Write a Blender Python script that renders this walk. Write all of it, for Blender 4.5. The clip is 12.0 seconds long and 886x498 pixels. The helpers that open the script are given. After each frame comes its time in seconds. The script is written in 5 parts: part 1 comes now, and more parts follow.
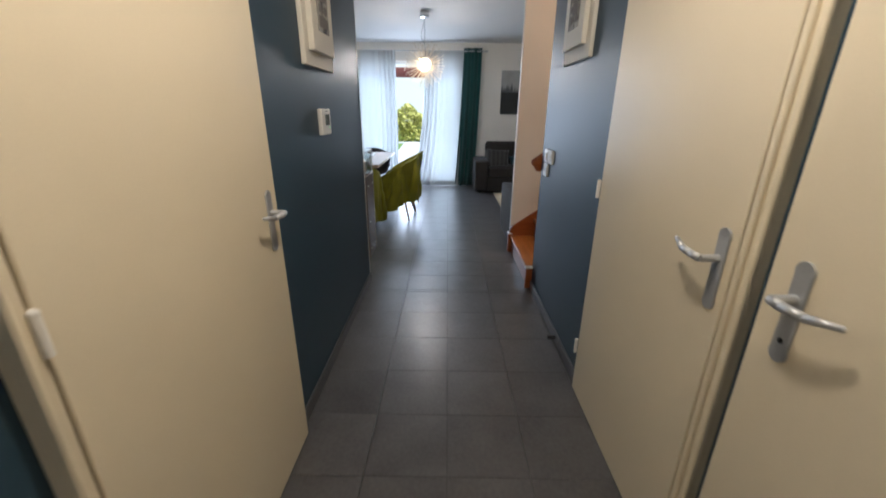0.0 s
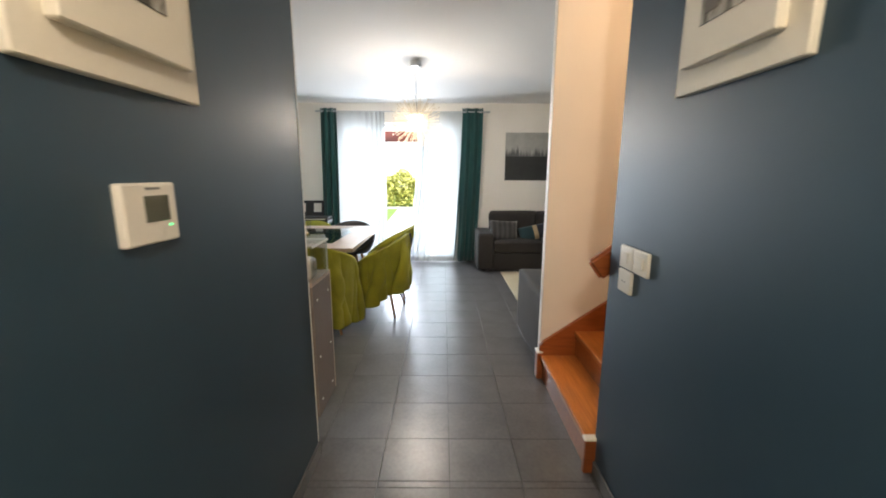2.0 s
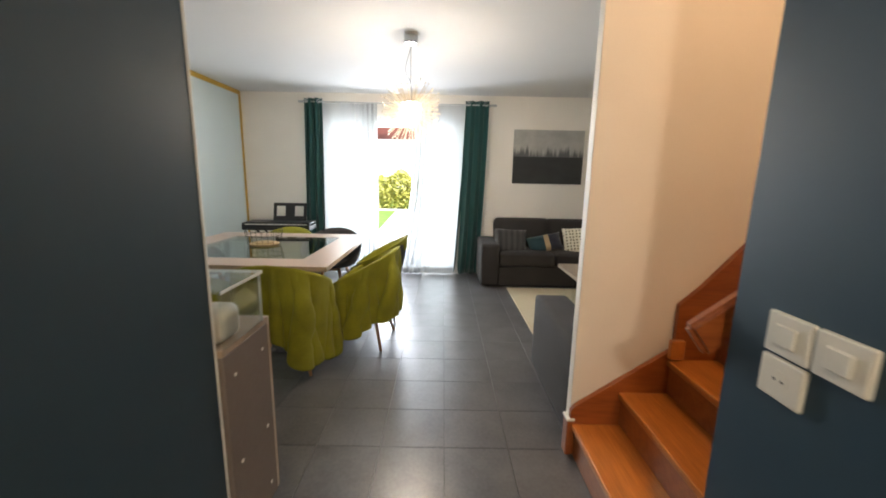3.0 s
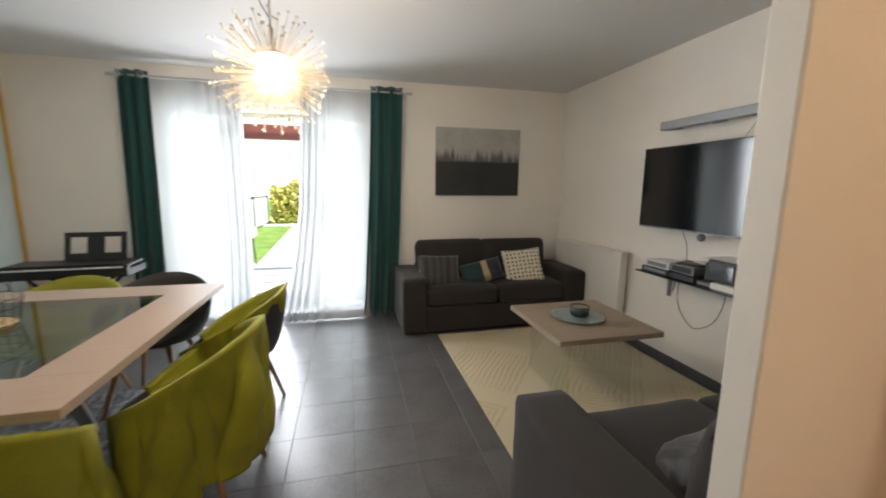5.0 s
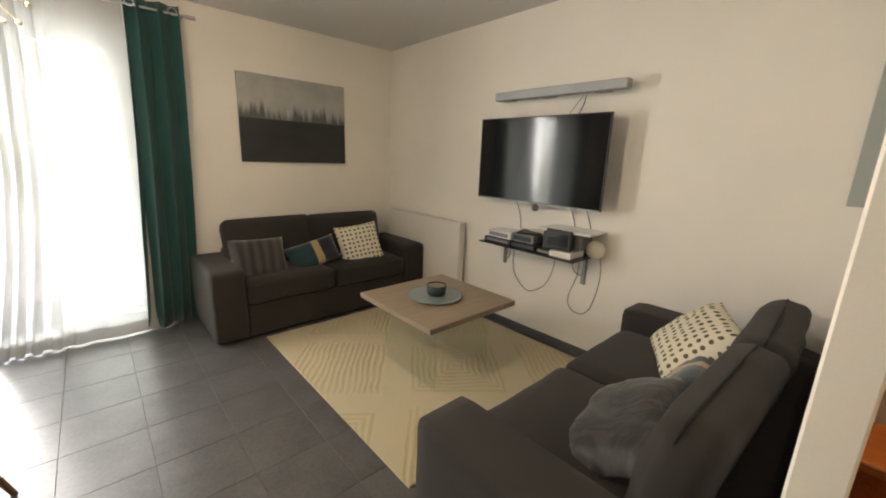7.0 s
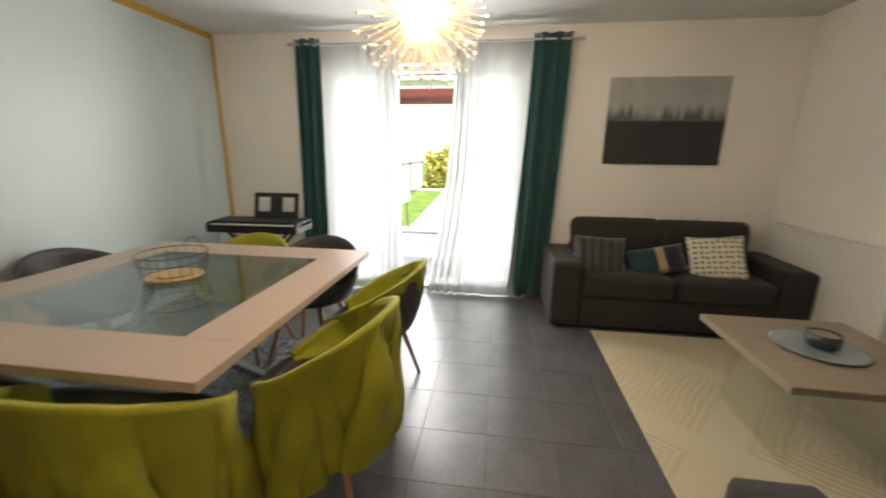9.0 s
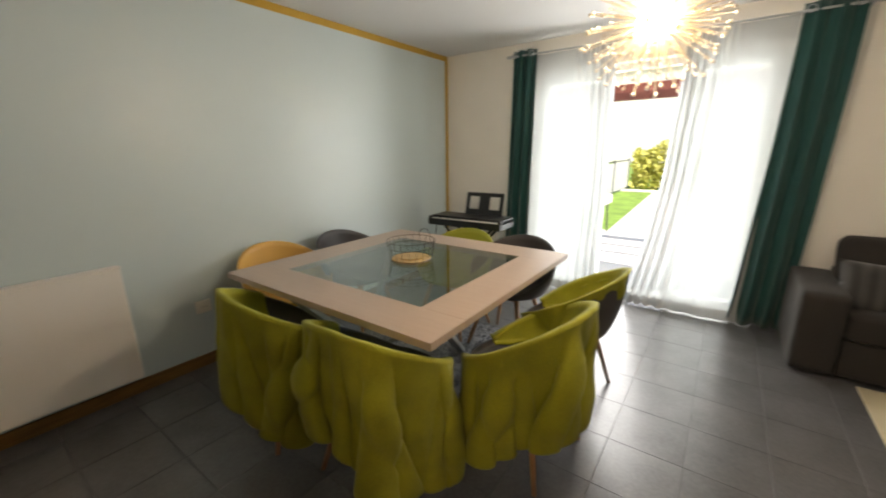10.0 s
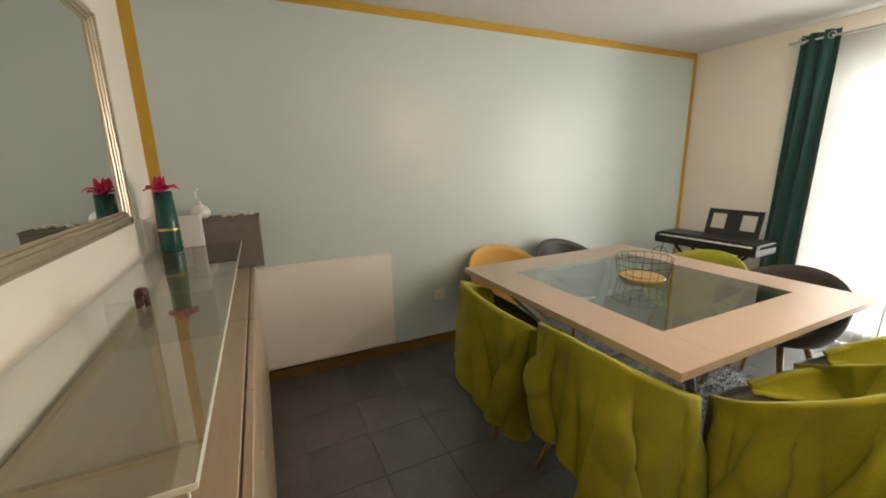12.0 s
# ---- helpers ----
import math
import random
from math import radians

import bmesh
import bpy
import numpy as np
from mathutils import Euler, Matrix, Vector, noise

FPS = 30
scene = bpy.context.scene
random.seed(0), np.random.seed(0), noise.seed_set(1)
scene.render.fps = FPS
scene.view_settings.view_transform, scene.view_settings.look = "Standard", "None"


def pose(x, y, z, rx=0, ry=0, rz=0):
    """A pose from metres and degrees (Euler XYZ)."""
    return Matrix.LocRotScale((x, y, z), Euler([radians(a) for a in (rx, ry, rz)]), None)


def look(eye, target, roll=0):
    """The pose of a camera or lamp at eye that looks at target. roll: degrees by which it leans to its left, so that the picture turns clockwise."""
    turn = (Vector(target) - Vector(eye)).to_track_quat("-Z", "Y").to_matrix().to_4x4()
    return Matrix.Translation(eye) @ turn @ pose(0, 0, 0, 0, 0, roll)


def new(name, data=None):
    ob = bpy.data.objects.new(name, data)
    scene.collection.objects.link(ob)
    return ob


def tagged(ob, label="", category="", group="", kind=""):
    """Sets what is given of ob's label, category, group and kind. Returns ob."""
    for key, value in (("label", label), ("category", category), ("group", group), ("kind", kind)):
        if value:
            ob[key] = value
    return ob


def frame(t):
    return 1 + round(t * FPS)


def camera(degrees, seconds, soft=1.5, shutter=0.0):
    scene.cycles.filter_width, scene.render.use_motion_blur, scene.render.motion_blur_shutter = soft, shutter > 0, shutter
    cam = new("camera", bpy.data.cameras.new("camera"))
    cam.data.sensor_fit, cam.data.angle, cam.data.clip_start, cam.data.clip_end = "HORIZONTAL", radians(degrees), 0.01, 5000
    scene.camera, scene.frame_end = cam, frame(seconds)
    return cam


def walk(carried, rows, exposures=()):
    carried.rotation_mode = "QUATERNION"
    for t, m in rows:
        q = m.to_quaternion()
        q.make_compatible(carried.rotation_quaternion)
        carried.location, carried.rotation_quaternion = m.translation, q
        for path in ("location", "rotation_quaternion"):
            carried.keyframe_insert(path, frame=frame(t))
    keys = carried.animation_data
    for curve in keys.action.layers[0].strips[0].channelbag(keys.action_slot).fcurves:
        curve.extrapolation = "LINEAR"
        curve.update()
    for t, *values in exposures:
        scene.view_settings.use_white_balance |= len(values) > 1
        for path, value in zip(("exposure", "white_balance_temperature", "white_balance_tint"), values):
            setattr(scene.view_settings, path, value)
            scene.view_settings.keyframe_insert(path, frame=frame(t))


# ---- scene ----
cam = camera(97.8, 12.0, soft=1.8, shutter=0.4)
PATH = [
    (0, (-0.059, -0.247, 1.372), (-0.076, 1.636, 0.698), 0.5),
    (0.5, (-0.086, -0.011, 1.392), (-0.072, 1.919, 0.87), 0.7),
    (1, (-0.066, 0.304, 1.397), (-0.061, 2.253, 0.945), 0.7),
    (1.5, (-0.085, 0.676, 1.387), (-0.063, 2.636, 0.99), 0.6),
    (2, (-0.08, 1.041, 1.393), (-0.081, 3.006, 1.019), 0.2),
    (2.5, (-0.061, 1.403, 1.396), (-0.084, 3.367, 1.02), 0.4),
    (2.7, (-0.078, 1.546, 1.388), (-0.089, 3.511, 1.016), 0.7),
    (4.3, (-0.052, 2.659, 1.43), (0.05, 4.625, 1.078), 0.6),
    (4.5, (-0.047, 2.776, 1.432), (0.142, 4.739, 1.098), 0.2),
    (5, (-0.037, 3.112, 1.41), (0.43, 5.03, 1.094), 0.5),
    (5.5, (-0.059, 3.363, 1.418), (0.743, 5.162, 1.072), 0.6),
    (6, (-0.1, 3.533, 1.428), (0.995, 5.157, 1.025), 1.0),
    (6.5, (-0.098, 3.6, 1.403), (1.191, 5.065, 0.964), 1.8),
    (6.7, (-0.108, 3.613, 1.406), (1.233, 5.025, 0.95), 2.0),
    (8.3, (-0.041, 3.589, 1.476), (0.476, 5.454, 0.97), 1.9),
    (8.5, (-0.068, 3.59, 1.44), (0.236, 5.503, 0.942), 1.5),
    (9, (-0.049, 3.519, 1.409), (-0.312, 5.441, 0.92), 0.7),
    (9.5, (-0.015, 3.434, 1.452), (-0.784, 5.209, 0.943), -0.1),
    (10, (-0.063, 3.359, 1.463), (-1.205, 4.924, 0.963), -0.7),
    (10.5, (-0.102, 3.295, 1.469), (-1.538, 4.601, 0.986), -1.1),
    (11, (-0.119, 3.235, 1.471), (-1.757, 4.285, 1.006), -1.4),
    (11.5, (-0.139, 3.183, 1.475), (-1.887, 4.043, 1.024), -1.5),
    (12, (-0.144, 3.156, 1.481), (-1.911, 3.984, 1.042), -1.3),
]
EXPOSURES = [
    (0, 0.93, 5350, 11), (0.5, 0.92, 5350, 11), (1, 1.06, 5450, 11), (1.6, 1.55, 5900, 10), (2.0, 1.85, 6000, 10), (2.5, 1.90, 6250, 11), (4.5, 1.42, 6250, 11), (5.5, 1.5, 6800, 12),
    (6.5, 1.65, 7350, 12), (8.5, 1.55, 7000, 11), (10, 1.45, 7150, 11), (11, 1.55, 7600, 11), (12, 1.84, 7500, 11),
]
walk(cam, [(t, look(e, g, r)) for t, e, g, r in PATH], EXPOSURES)

# ---- world, sun, lamps ----
world = bpy.data.worlds.new("sky")
scene.world = world
world.use_nodes = True
wn = world.node_tree.nodes
sky = wn.new("ShaderNodeTexSky")
sky.sky_type = "NISHITA"
sky.sun_disc = False
sky.sun_elevation, sky.sun_rotation = radians(51), radians(129)
world.node_tree.links.new(sky.outputs[0], wn["Background"].inputs[0])
wn["Background"].inputs[1].default_value = 0.10


def lamp(name, kind, energy, color, m, **more):
    data = bpy.data.lights.new(name, kind)
    data.energy, data.color = energy, color
    if kind == "AREA":
        data.shape, data.size, data.size_y = "RECTANGLE", more["size"][0], more["size"][1]
        data.spread = radians(more.get("spread", 180))
    elif kind == "POINT":
        data.shadow_soft_size = more.get("radius", 0.05)
    elif kind == "SUN":
        data.angle = radians(0.5)
    ob = new(name, data)
    ob.matrix_world = m
    return ob


lamp("sun", "SUN", 3.6, (1.0, 0.95, 0.88), look((5, -4, 8), (0, 0, 0)))
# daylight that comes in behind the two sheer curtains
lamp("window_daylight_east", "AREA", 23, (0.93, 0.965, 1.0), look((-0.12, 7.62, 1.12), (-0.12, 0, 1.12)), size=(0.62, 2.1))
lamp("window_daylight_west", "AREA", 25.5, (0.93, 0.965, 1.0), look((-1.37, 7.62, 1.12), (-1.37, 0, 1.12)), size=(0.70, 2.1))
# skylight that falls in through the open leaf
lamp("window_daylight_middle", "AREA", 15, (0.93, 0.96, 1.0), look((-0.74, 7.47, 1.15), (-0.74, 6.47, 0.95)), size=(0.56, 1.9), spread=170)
lamp("chandelier_bulb", "POINT", 108, (1.0, 0.91, 0.785), pose(-0.355, 5.11, 1.912), radius=0.072)
lamp("hall_bulb", "POINT", 20, (1.0, 0.80, 0.57), pose(0.0, 0.45, 2.30), radius=0.07)
lamp("landing_bulb", "POINT", 18, (1.0, 0.66, 0.38), pose(1.25, 1.9, 4.1), radius=0.08)


# ---- materials ----
def nodes_of(name):
    m = bpy.data.materials.new(name)
    m.use_nodes = True
    nt = m.node_tree
    return m, nt, nt.nodes["Principled BSDF"], nt.nodes["Material Output"]


def mat(name, color, rough=0.5, metal=0.0, vary=0.06, scale=6.0, grain=120.0, bump=0.0, bump_scale=None, spec=0.5, tint=None,
        stretch=(1, 1, 1), sheen=0.0, per_object=0.0, coat=0.0, rvar=0.15):
    """A surface with variation at two scales: broad stains and fine grain."""
    m, nt, b, out = nodes_of(name)
    L = nt.links.new
    co = nt.nodes.new("ShaderNodeTexCoord")
    mp = nt.nodes.new("ShaderNodeMapping")
    mp.inputs["Scale"].default_value = stretch
    L(co.outputs["Object"], mp.inputs["Vector"])
    if per_object:
        ro = nt.nodes.new("ShaderNodeObjectInfo")
        rm = nt.nodes.new("ShaderNodeMath")
        rm.operation = "MULTIPLY"
        rm.inputs[1].default_value = 40.0
        L(ro.outputs["Random"], rm.inputs[0])
        L(rm.outputs[0], mp.inputs["Location"])
    n1 = nt.nodes.new("ShaderNodeTexNoise")
    n1.inputs["Scale"].default_value, n1.inputs["Detail"].default_value = scale, 5
    n2 = nt.nodes.new("ShaderNodeTexNoise")
    n2.inputs["Scale"].default_value, n2.inputs["Detail"].default_value = grain, 3
    L(mp.outputs[0], n1.inputs["Vector"])
    L(mp.outputs[0], n2.inputs["Vector"])
    mix = nt.nodes.new("ShaderNodeMix")
    mix.inputs[0].default_value = 0.4
    L(n1.outputs[0], mix.inputs[2])
    L(n2.outputs[0], mix.inputs[3])
    ramp = nt.nodes.new("ShaderNodeValToRGB")
    t = tint or color
    ramp.color_ramp.elements[0].position, ramp.color_ramp.elements[1].position = 0.3, 0.7
    ramp.color_ramp.elements[0].color = (*[c * (1 - vary) for c in color], 1)
    ramp.color_ramp.elements[1].color = (*[min(1, c * (1 + vary)) for c in t], 1)
    L(mix.outputs[0], ramp.inputs[0])
    last = ramp.outputs[0]
    if per_object:
        oi = nt.nodes.new("ShaderNodeObjectInfo")
        hsv = nt.nodes.new("ShaderNodeHueSaturation")
        mr = nt.nodes.new("ShaderNodeMapRange")
        mr.inputs[3].default_value, mr.inputs[4].default_value = 1 - per_object, 1 + per_object
        L(oi.outputs["Random"], mr.inputs[0])
        L(mr.outputs[0], hsv.inputs["Value"])
        L(last, hsv.inputs["Color"])
        last = hsv.outputs[0]
    L(last, b.inputs["Base Color"])
    rr = nt.nodes.new("ShaderNodeMapRange")
    rr.inputs[3].default_value, rr.inputs[4].default_value = max(0.02, rough * (1 - rvar)), min(1, rough * (1 + rvar))
    L(n1.outputs[0], rr.inputs[0])
    L(rr.outputs[0], b.inputs["Roughness"])
    b.inputs["Metallic"].default_value = metal
    b.inputs["Specular IOR Level"].default_value = spec
    b.inputs["Sheen Weight"].default_value = sheen
    b.inputs["Coat Weight"].default_value = coat
    if bump:
        bp = nt.nodes.new("ShaderNodeBump")
        bp.inputs["Strength"].default_value, bp.inputs["Distance"].default_value = bump, 0.004
        n3 = nt.nodes.new("ShaderNodeTexNoise")
        n3.inputs["Scale"].default_value, n3.inputs["Detail"].default_value = bump_scale or grain, 4
        L(mp.outputs[0], n3.inputs["Vector"])
        L(n3.outputs[0], bp.inputs["Height"])
        L(bp.outputs[0], b.inputs["Normal"])
    return m


def wood(name, dark, light, axis=0, rough=0.4, rings=14.0, coat=0.0):
    """Long grain along one axis."""
    m, nt, b, out = nodes_of(name)
    L = nt.links.new
    co = nt.nodes.new("ShaderNodeTexCoord")
    mp = nt.nodes.new("ShaderNodeMapping")
    s = [rings, rings, rings]
    s[axis] = rings * 0.07
    mp.inputs["Scale"].default_value = s
    L(co.outputs["Object"], mp.inputs["Vector"])
    n = nt.nodes.new("ShaderNodeTexNoise")
    n.inputs["Scale"].default_value, n.inputs["Detail"].default_value, n.inputs["Distortion"].default_value = 1.6, 8, 0.6
    L(mp.outputs[0], n.inputs["Vector"])
    n2 = nt.nodes.new("ShaderNodeTexNoise")
    n2.inputs["Scale"].default_value, n2.inputs["Detail"].default_value = 9.0, 4
    L(mp.outputs[0], n2.inputs["Vector"])
    mix = nt.nodes.new("ShaderNodeMix")
    mix.inputs[0].default_value = 0.45
    L(n.outputs[0], mix.inputs[2])
    L(n2.outputs[0], mix.inputs[3])
    ramp = nt.nodes.new("ShaderNodeValToRGB")
    ramp.color_ramp.elements[0].position, ramp.color_ramp.elements[1].position = 0.36, 0.64
    ramp.color_ramp.elements[0].color, ramp.color_ramp.elements[1].color = (*dark, 1), (*light, 1)
    L(mix.outputs[0], ramp.inputs[0])
    L(ramp.outputs[0], b.inputs["Base Color"])
    b.inputs["Roughness"].default_value = rough
    b.inputs["Coat Weight"].default_value = coat
    bp = nt.nodes.new("ShaderNodeBump")
    bp.inputs["Strength"].default_value, bp.inputs["Distance"].default_value = 0.12, 0.002
    L(mix.outputs[0], bp.inputs["Height"])
    L(bp.outputs[0], b.inputs["Normal"])
    return m


def glass(name, color=(0.9, 0.97, 0.95), rough=0.0, amount=0.12):
    """Clear sheet glass: light passes, the surface mirrors."""
    m, nt, b, out = nodes_of(name)
    L = nt.links.new
    tr = nt.nodes.new("ShaderNodeBsdfTransparent")
    tr.inputs[0].default_value = (*color, 1)
    gl = nt.nodes.new("ShaderNodeBsdfGlossy")
    gl.inputs["Roughness"].default_value = rough
    lw = nt.nodes.new("ShaderNodeLayerWeight")
    lw.inputs[0].default_value = 0.5
    pw = nt.nodes.new("ShaderNodeMath")
    pw.operation = "POWER"
    pw.inputs[1].default_value = 4.0
    L(lw.outputs["Facing"], pw.inputs[0])
    mr = nt.nodes.new("ShaderNodeMapRange")
    mr.inputs[3].default_value, mr.inputs[4].default_value = amount * 0.3, 0.9
    L(pw.outputs[0], mr.inputs[0])
    mx = nt.nodes.new("ShaderNodeMixShader")
    L(mr.outputs[0], mx.inputs[0])
    L(tr.outputs[0], mx.inputs[1])
    L(gl.outputs[0], mx.inputs[2])
    L(mx.outputs[0], out.inputs["Surface"])
    return m


def sheer_cloth():
    m, nt, b, out = nodes_of("sheer voile")
    L = nt.links.new
    tr = nt.nodes.new("ShaderNodeBsdfTransparent")
    tl = nt.nodes.new("ShaderNodeBsdfTranslucent")
    df = nt.nodes.new("ShaderNodeBsdfDiffuse")
    tl.inputs[0].default_value = (0.19, 0.203, 0.209, 1)
    df.inputs[0].default_value = (0.86, 0.87, 0.86, 1)
    a = nt.nodes.new("ShaderNodeMixShader")
    a.inputs[0].default_value = 0.45
    L(tl.outputs[0], a.inputs[1])
    L(df.outputs[0], a.inputs[2])
    co = nt.nodes.new("ShaderNodeTexCoord")
    n = nt.nodes.new("ShaderNodeTexNoise")
    n.inputs["Scale"].default_value = 300
    L(co.outputs["Object"], n.inputs["Vector"])
    mr = nt.nodes.new("ShaderNodeMapRange")
    mr.inputs[3].default_value, mr.inputs[4].default_value = 0.83, 0.94
    L(n.outputs[0], mr.inputs[0])
    mx = nt.nodes.new("ShaderNodeMixShader")
    L(mr.outputs[0], mx.inputs[0])
    L(tr.outputs[0], mx.inputs[1])
    L(a.outputs[0], mx.inputs[2])
    L(mx.outputs[0], out.inputs["Surface"])
    return m


def glow(name, color, strength):
    m, nt, b, out = nodes_of(name)
    b.inputs["Base Color"].default_value = (*color, 1)
    b.inputs["Emission Color"].default_value = (*color, 1)
    b.inputs["Emission Strength"].default_value = strength
    return m


def canvas_print():
    """Abstract canvas: pale grey streaks over a dark field, with a ragged line between."""
    m, nt, b, out = nodes_of("abstract canvas")
    L = nt.links.new
    co = nt.nodes.new("ShaderNodeTexCoord")
    sep = nt.nodes.new("ShaderNodeSeparateXYZ")
    L(co.outputs["Generated"], sep.inputs[0])
    mp = nt.nodes.new("ShaderNodeMapping")
    mp.inputs["Scale"].default_value = (17, 1, 0.9)
    L(co.outputs["Generated"], mp.inputs[0])
    n = nt.nodes.new("ShaderNodeTexNoise")
    n.inputs["Scale"].default_value, n.inputs["Detail"].default_value, n.inputs["Roughness"].default_value = 1.0, 9, 0.72
    L(mp.outputs[0], n.inputs["Vector"])
    n2 = nt.nodes.new("ShaderNodeTexNoise")
    n2.inputs["Scale"].default_value, n2.inputs["Detail"].default_value = 5.0, 6
    L(co.outputs["Generated"], n2.inputs["Vector"])
    # height of the ragged line
    off = nt.nodes.new("ShaderNodeMapRange")
    off.inputs[1].default_value, off.inputs[2].default_value = 0.35, 0.75
    off.inputs[3].default_value, off.inputs[4].default_value = 0.0, 0.26
    L(n.outputs[0], off.inputs[0])
    d = nt.nodes.new("ShaderNodeMath")
    d.operation = "SUBTRACT"
    L(sep.outputs[2], d.inputs[0])
    L(off.outputs[0], d.inputs[1])
    r1 = nt.nodes.new("ShaderNodeMapRange")
    r1.inputs[1].default_value, r1.inputs[2].default_value = 0.44, 0.56
    L(d.outputs[0], r1.inputs[0])
    lo = nt.nodes.new("ShaderNodeMath")
    lo.operation = "GREATER_THAN"
    lo.inputs[1].default_value = 0.505
    L(sep.outputs[2], lo.inputs[0])
    upper = nt.nodes.new("ShaderNodeMix")
    upper.data_type = "RGBA"
    upper.inputs[6].default_value, upper.inputs[7].default_value = (0.11, 0.115, 0.115, 1), (0.44, 0.44, 0.42, 1)
    L(r1.outputs[0], upper.inputs[0])
    both = nt.nodes.new("ShaderNodeMix")
    both.data_type = "RGBA"
    both.inputs[6].default_value = (0.035, 0.037, 0.037, 1)
    L(lo.outputs[0], both.inputs[0])
    L(upper.outputs[2], both.inputs[7])
    mul = nt.nodes.new("ShaderNodeMix")
    mul.data_type, mul.blend_type = "RGBA", "MULTIPLY"
    mul.inputs[0].default_value = 0.5
    L(both.outputs[2], mul.inputs[6])
    L(n2.outputs[0], mul.inputs[7])
    hs = nt.nodes.new("ShaderNodeHueSaturation")
    hs.inputs["Value"].default_value = 1.3
    L(mul.outputs[2], hs.inputs["Color"])
    L(hs.outputs[0], b.inputs["Base Color"])
    b.inputs["Roughness"].default_value = 0.7
    return m


def spotted_cloth():
    m, nt, b, out = nodes_of("spotted cotton")
    L = nt.links.new
    co = nt.nodes.new("ShaderNodeTexCoord")
    v = nt.nodes.new("ShaderNodeTexVoronoi")
    v.voronoi_dimensions = "2D"
    v.inputs["Scale"].default_value, v.inputs["Randomness"].default_value = 24.0, 0.22
    L(co.outputs["Object"], v.inputs["Vector"])
    r = nt.nodes.new("ShaderNodeValToRGB")
    r.color_ramp.elements[0].color, r.color_ramp.elements[1].color = (0.13, 0.105, 0.055, 1), (0.76, 0.70, 0.55, 1)
    r.color_ramp.elements[0].position, r.color_ramp.elements[1].position = 0.24, 0.29
    L(v.outputs["Distance"], r.inputs[0])
    L(r.outputs[0], b.inputs["Base Color"])
    b.inputs["Roughness"].default_value = 0.9
    return m


def striped_cloth(name, a, c, scale, axis="X", soft=0.3):
    m, nt, b, out = nodes_of(name)
    L = nt.links.new
    co = nt.nodes.new("ShaderNodeTexCoord")
    w = nt.nodes.new("ShaderNodeTexWave")
    w.bands_direction = axis
    w.inputs["Scale"].default_value, w.inputs["Distortion"].default_value, w.inputs["Detail"].default_value = scale, 1.2, 3
    L(co.outputs["Object"], w.inputs["Vector"])
    r = nt.nodes.new("ShaderNodeValToRGB")
    r.color_ramp.elements[0].color, r.color_ramp.elements[1].color = (*a, 1), (*c, 1)
    r.color_ramp.elements[0].position, r.color_ramp.elements[1].position = 0.5 - soft, 0.5 + soft
    L(w.outputs[0], r.inputs[0])
    L(r.outputs[0], b.inputs["Base Color"])
    b.inputs["Roughness"].default_value = 0.75
    b.inputs["Sheen Weight"].default_value = 0.4
    bp = nt.nodes.new("ShaderNodeBump")
    bp.inputs["Strength"].default_value, bp.inputs["Distance"].default_value = 0.5, 0.01
    L(w.outputs[0], bp.inputs["Height"])
    L(bp.outputs[0], b.inputs["Normal"])
    return m


def banded_cloth():
    """Three colour fields side by side: petrol green, cream, navy."""
    m, nt, b, out = nodes_of("colour-block velvet")
    L = nt.links.new
    co = nt.nodes.new("ShaderNodeTexCoord")
    sep = nt.nodes.new("ShaderNodeSeparateXYZ")
    L(co.outputs["Generated"], sep.inputs[0])
    r = nt.nodes.new("ShaderNodeValToRGB")
    r.color_ramp.interpolation = "CONSTANT"
    r.color_ramp.elements[0].color = (0.003, 0.032, 0.040, 1)
    r.color_ramp.elements[1].position, r.color_ramp.elements[1].color = 0.50, (0.42, 0.30, 0.16, 1)
    e = r.color_ramp.elements.new(0.64)
    e.color = (0.005, 0.006, 0.018, 1)
    L(sep.outputs[0], r.inputs[0])
    L(r.outputs[0], b.inputs["Base Color"])
    b.inputs["Roughness"].default_value, b.inputs["Sheen Weight"].default_value = 0.8, 0.5
    return m


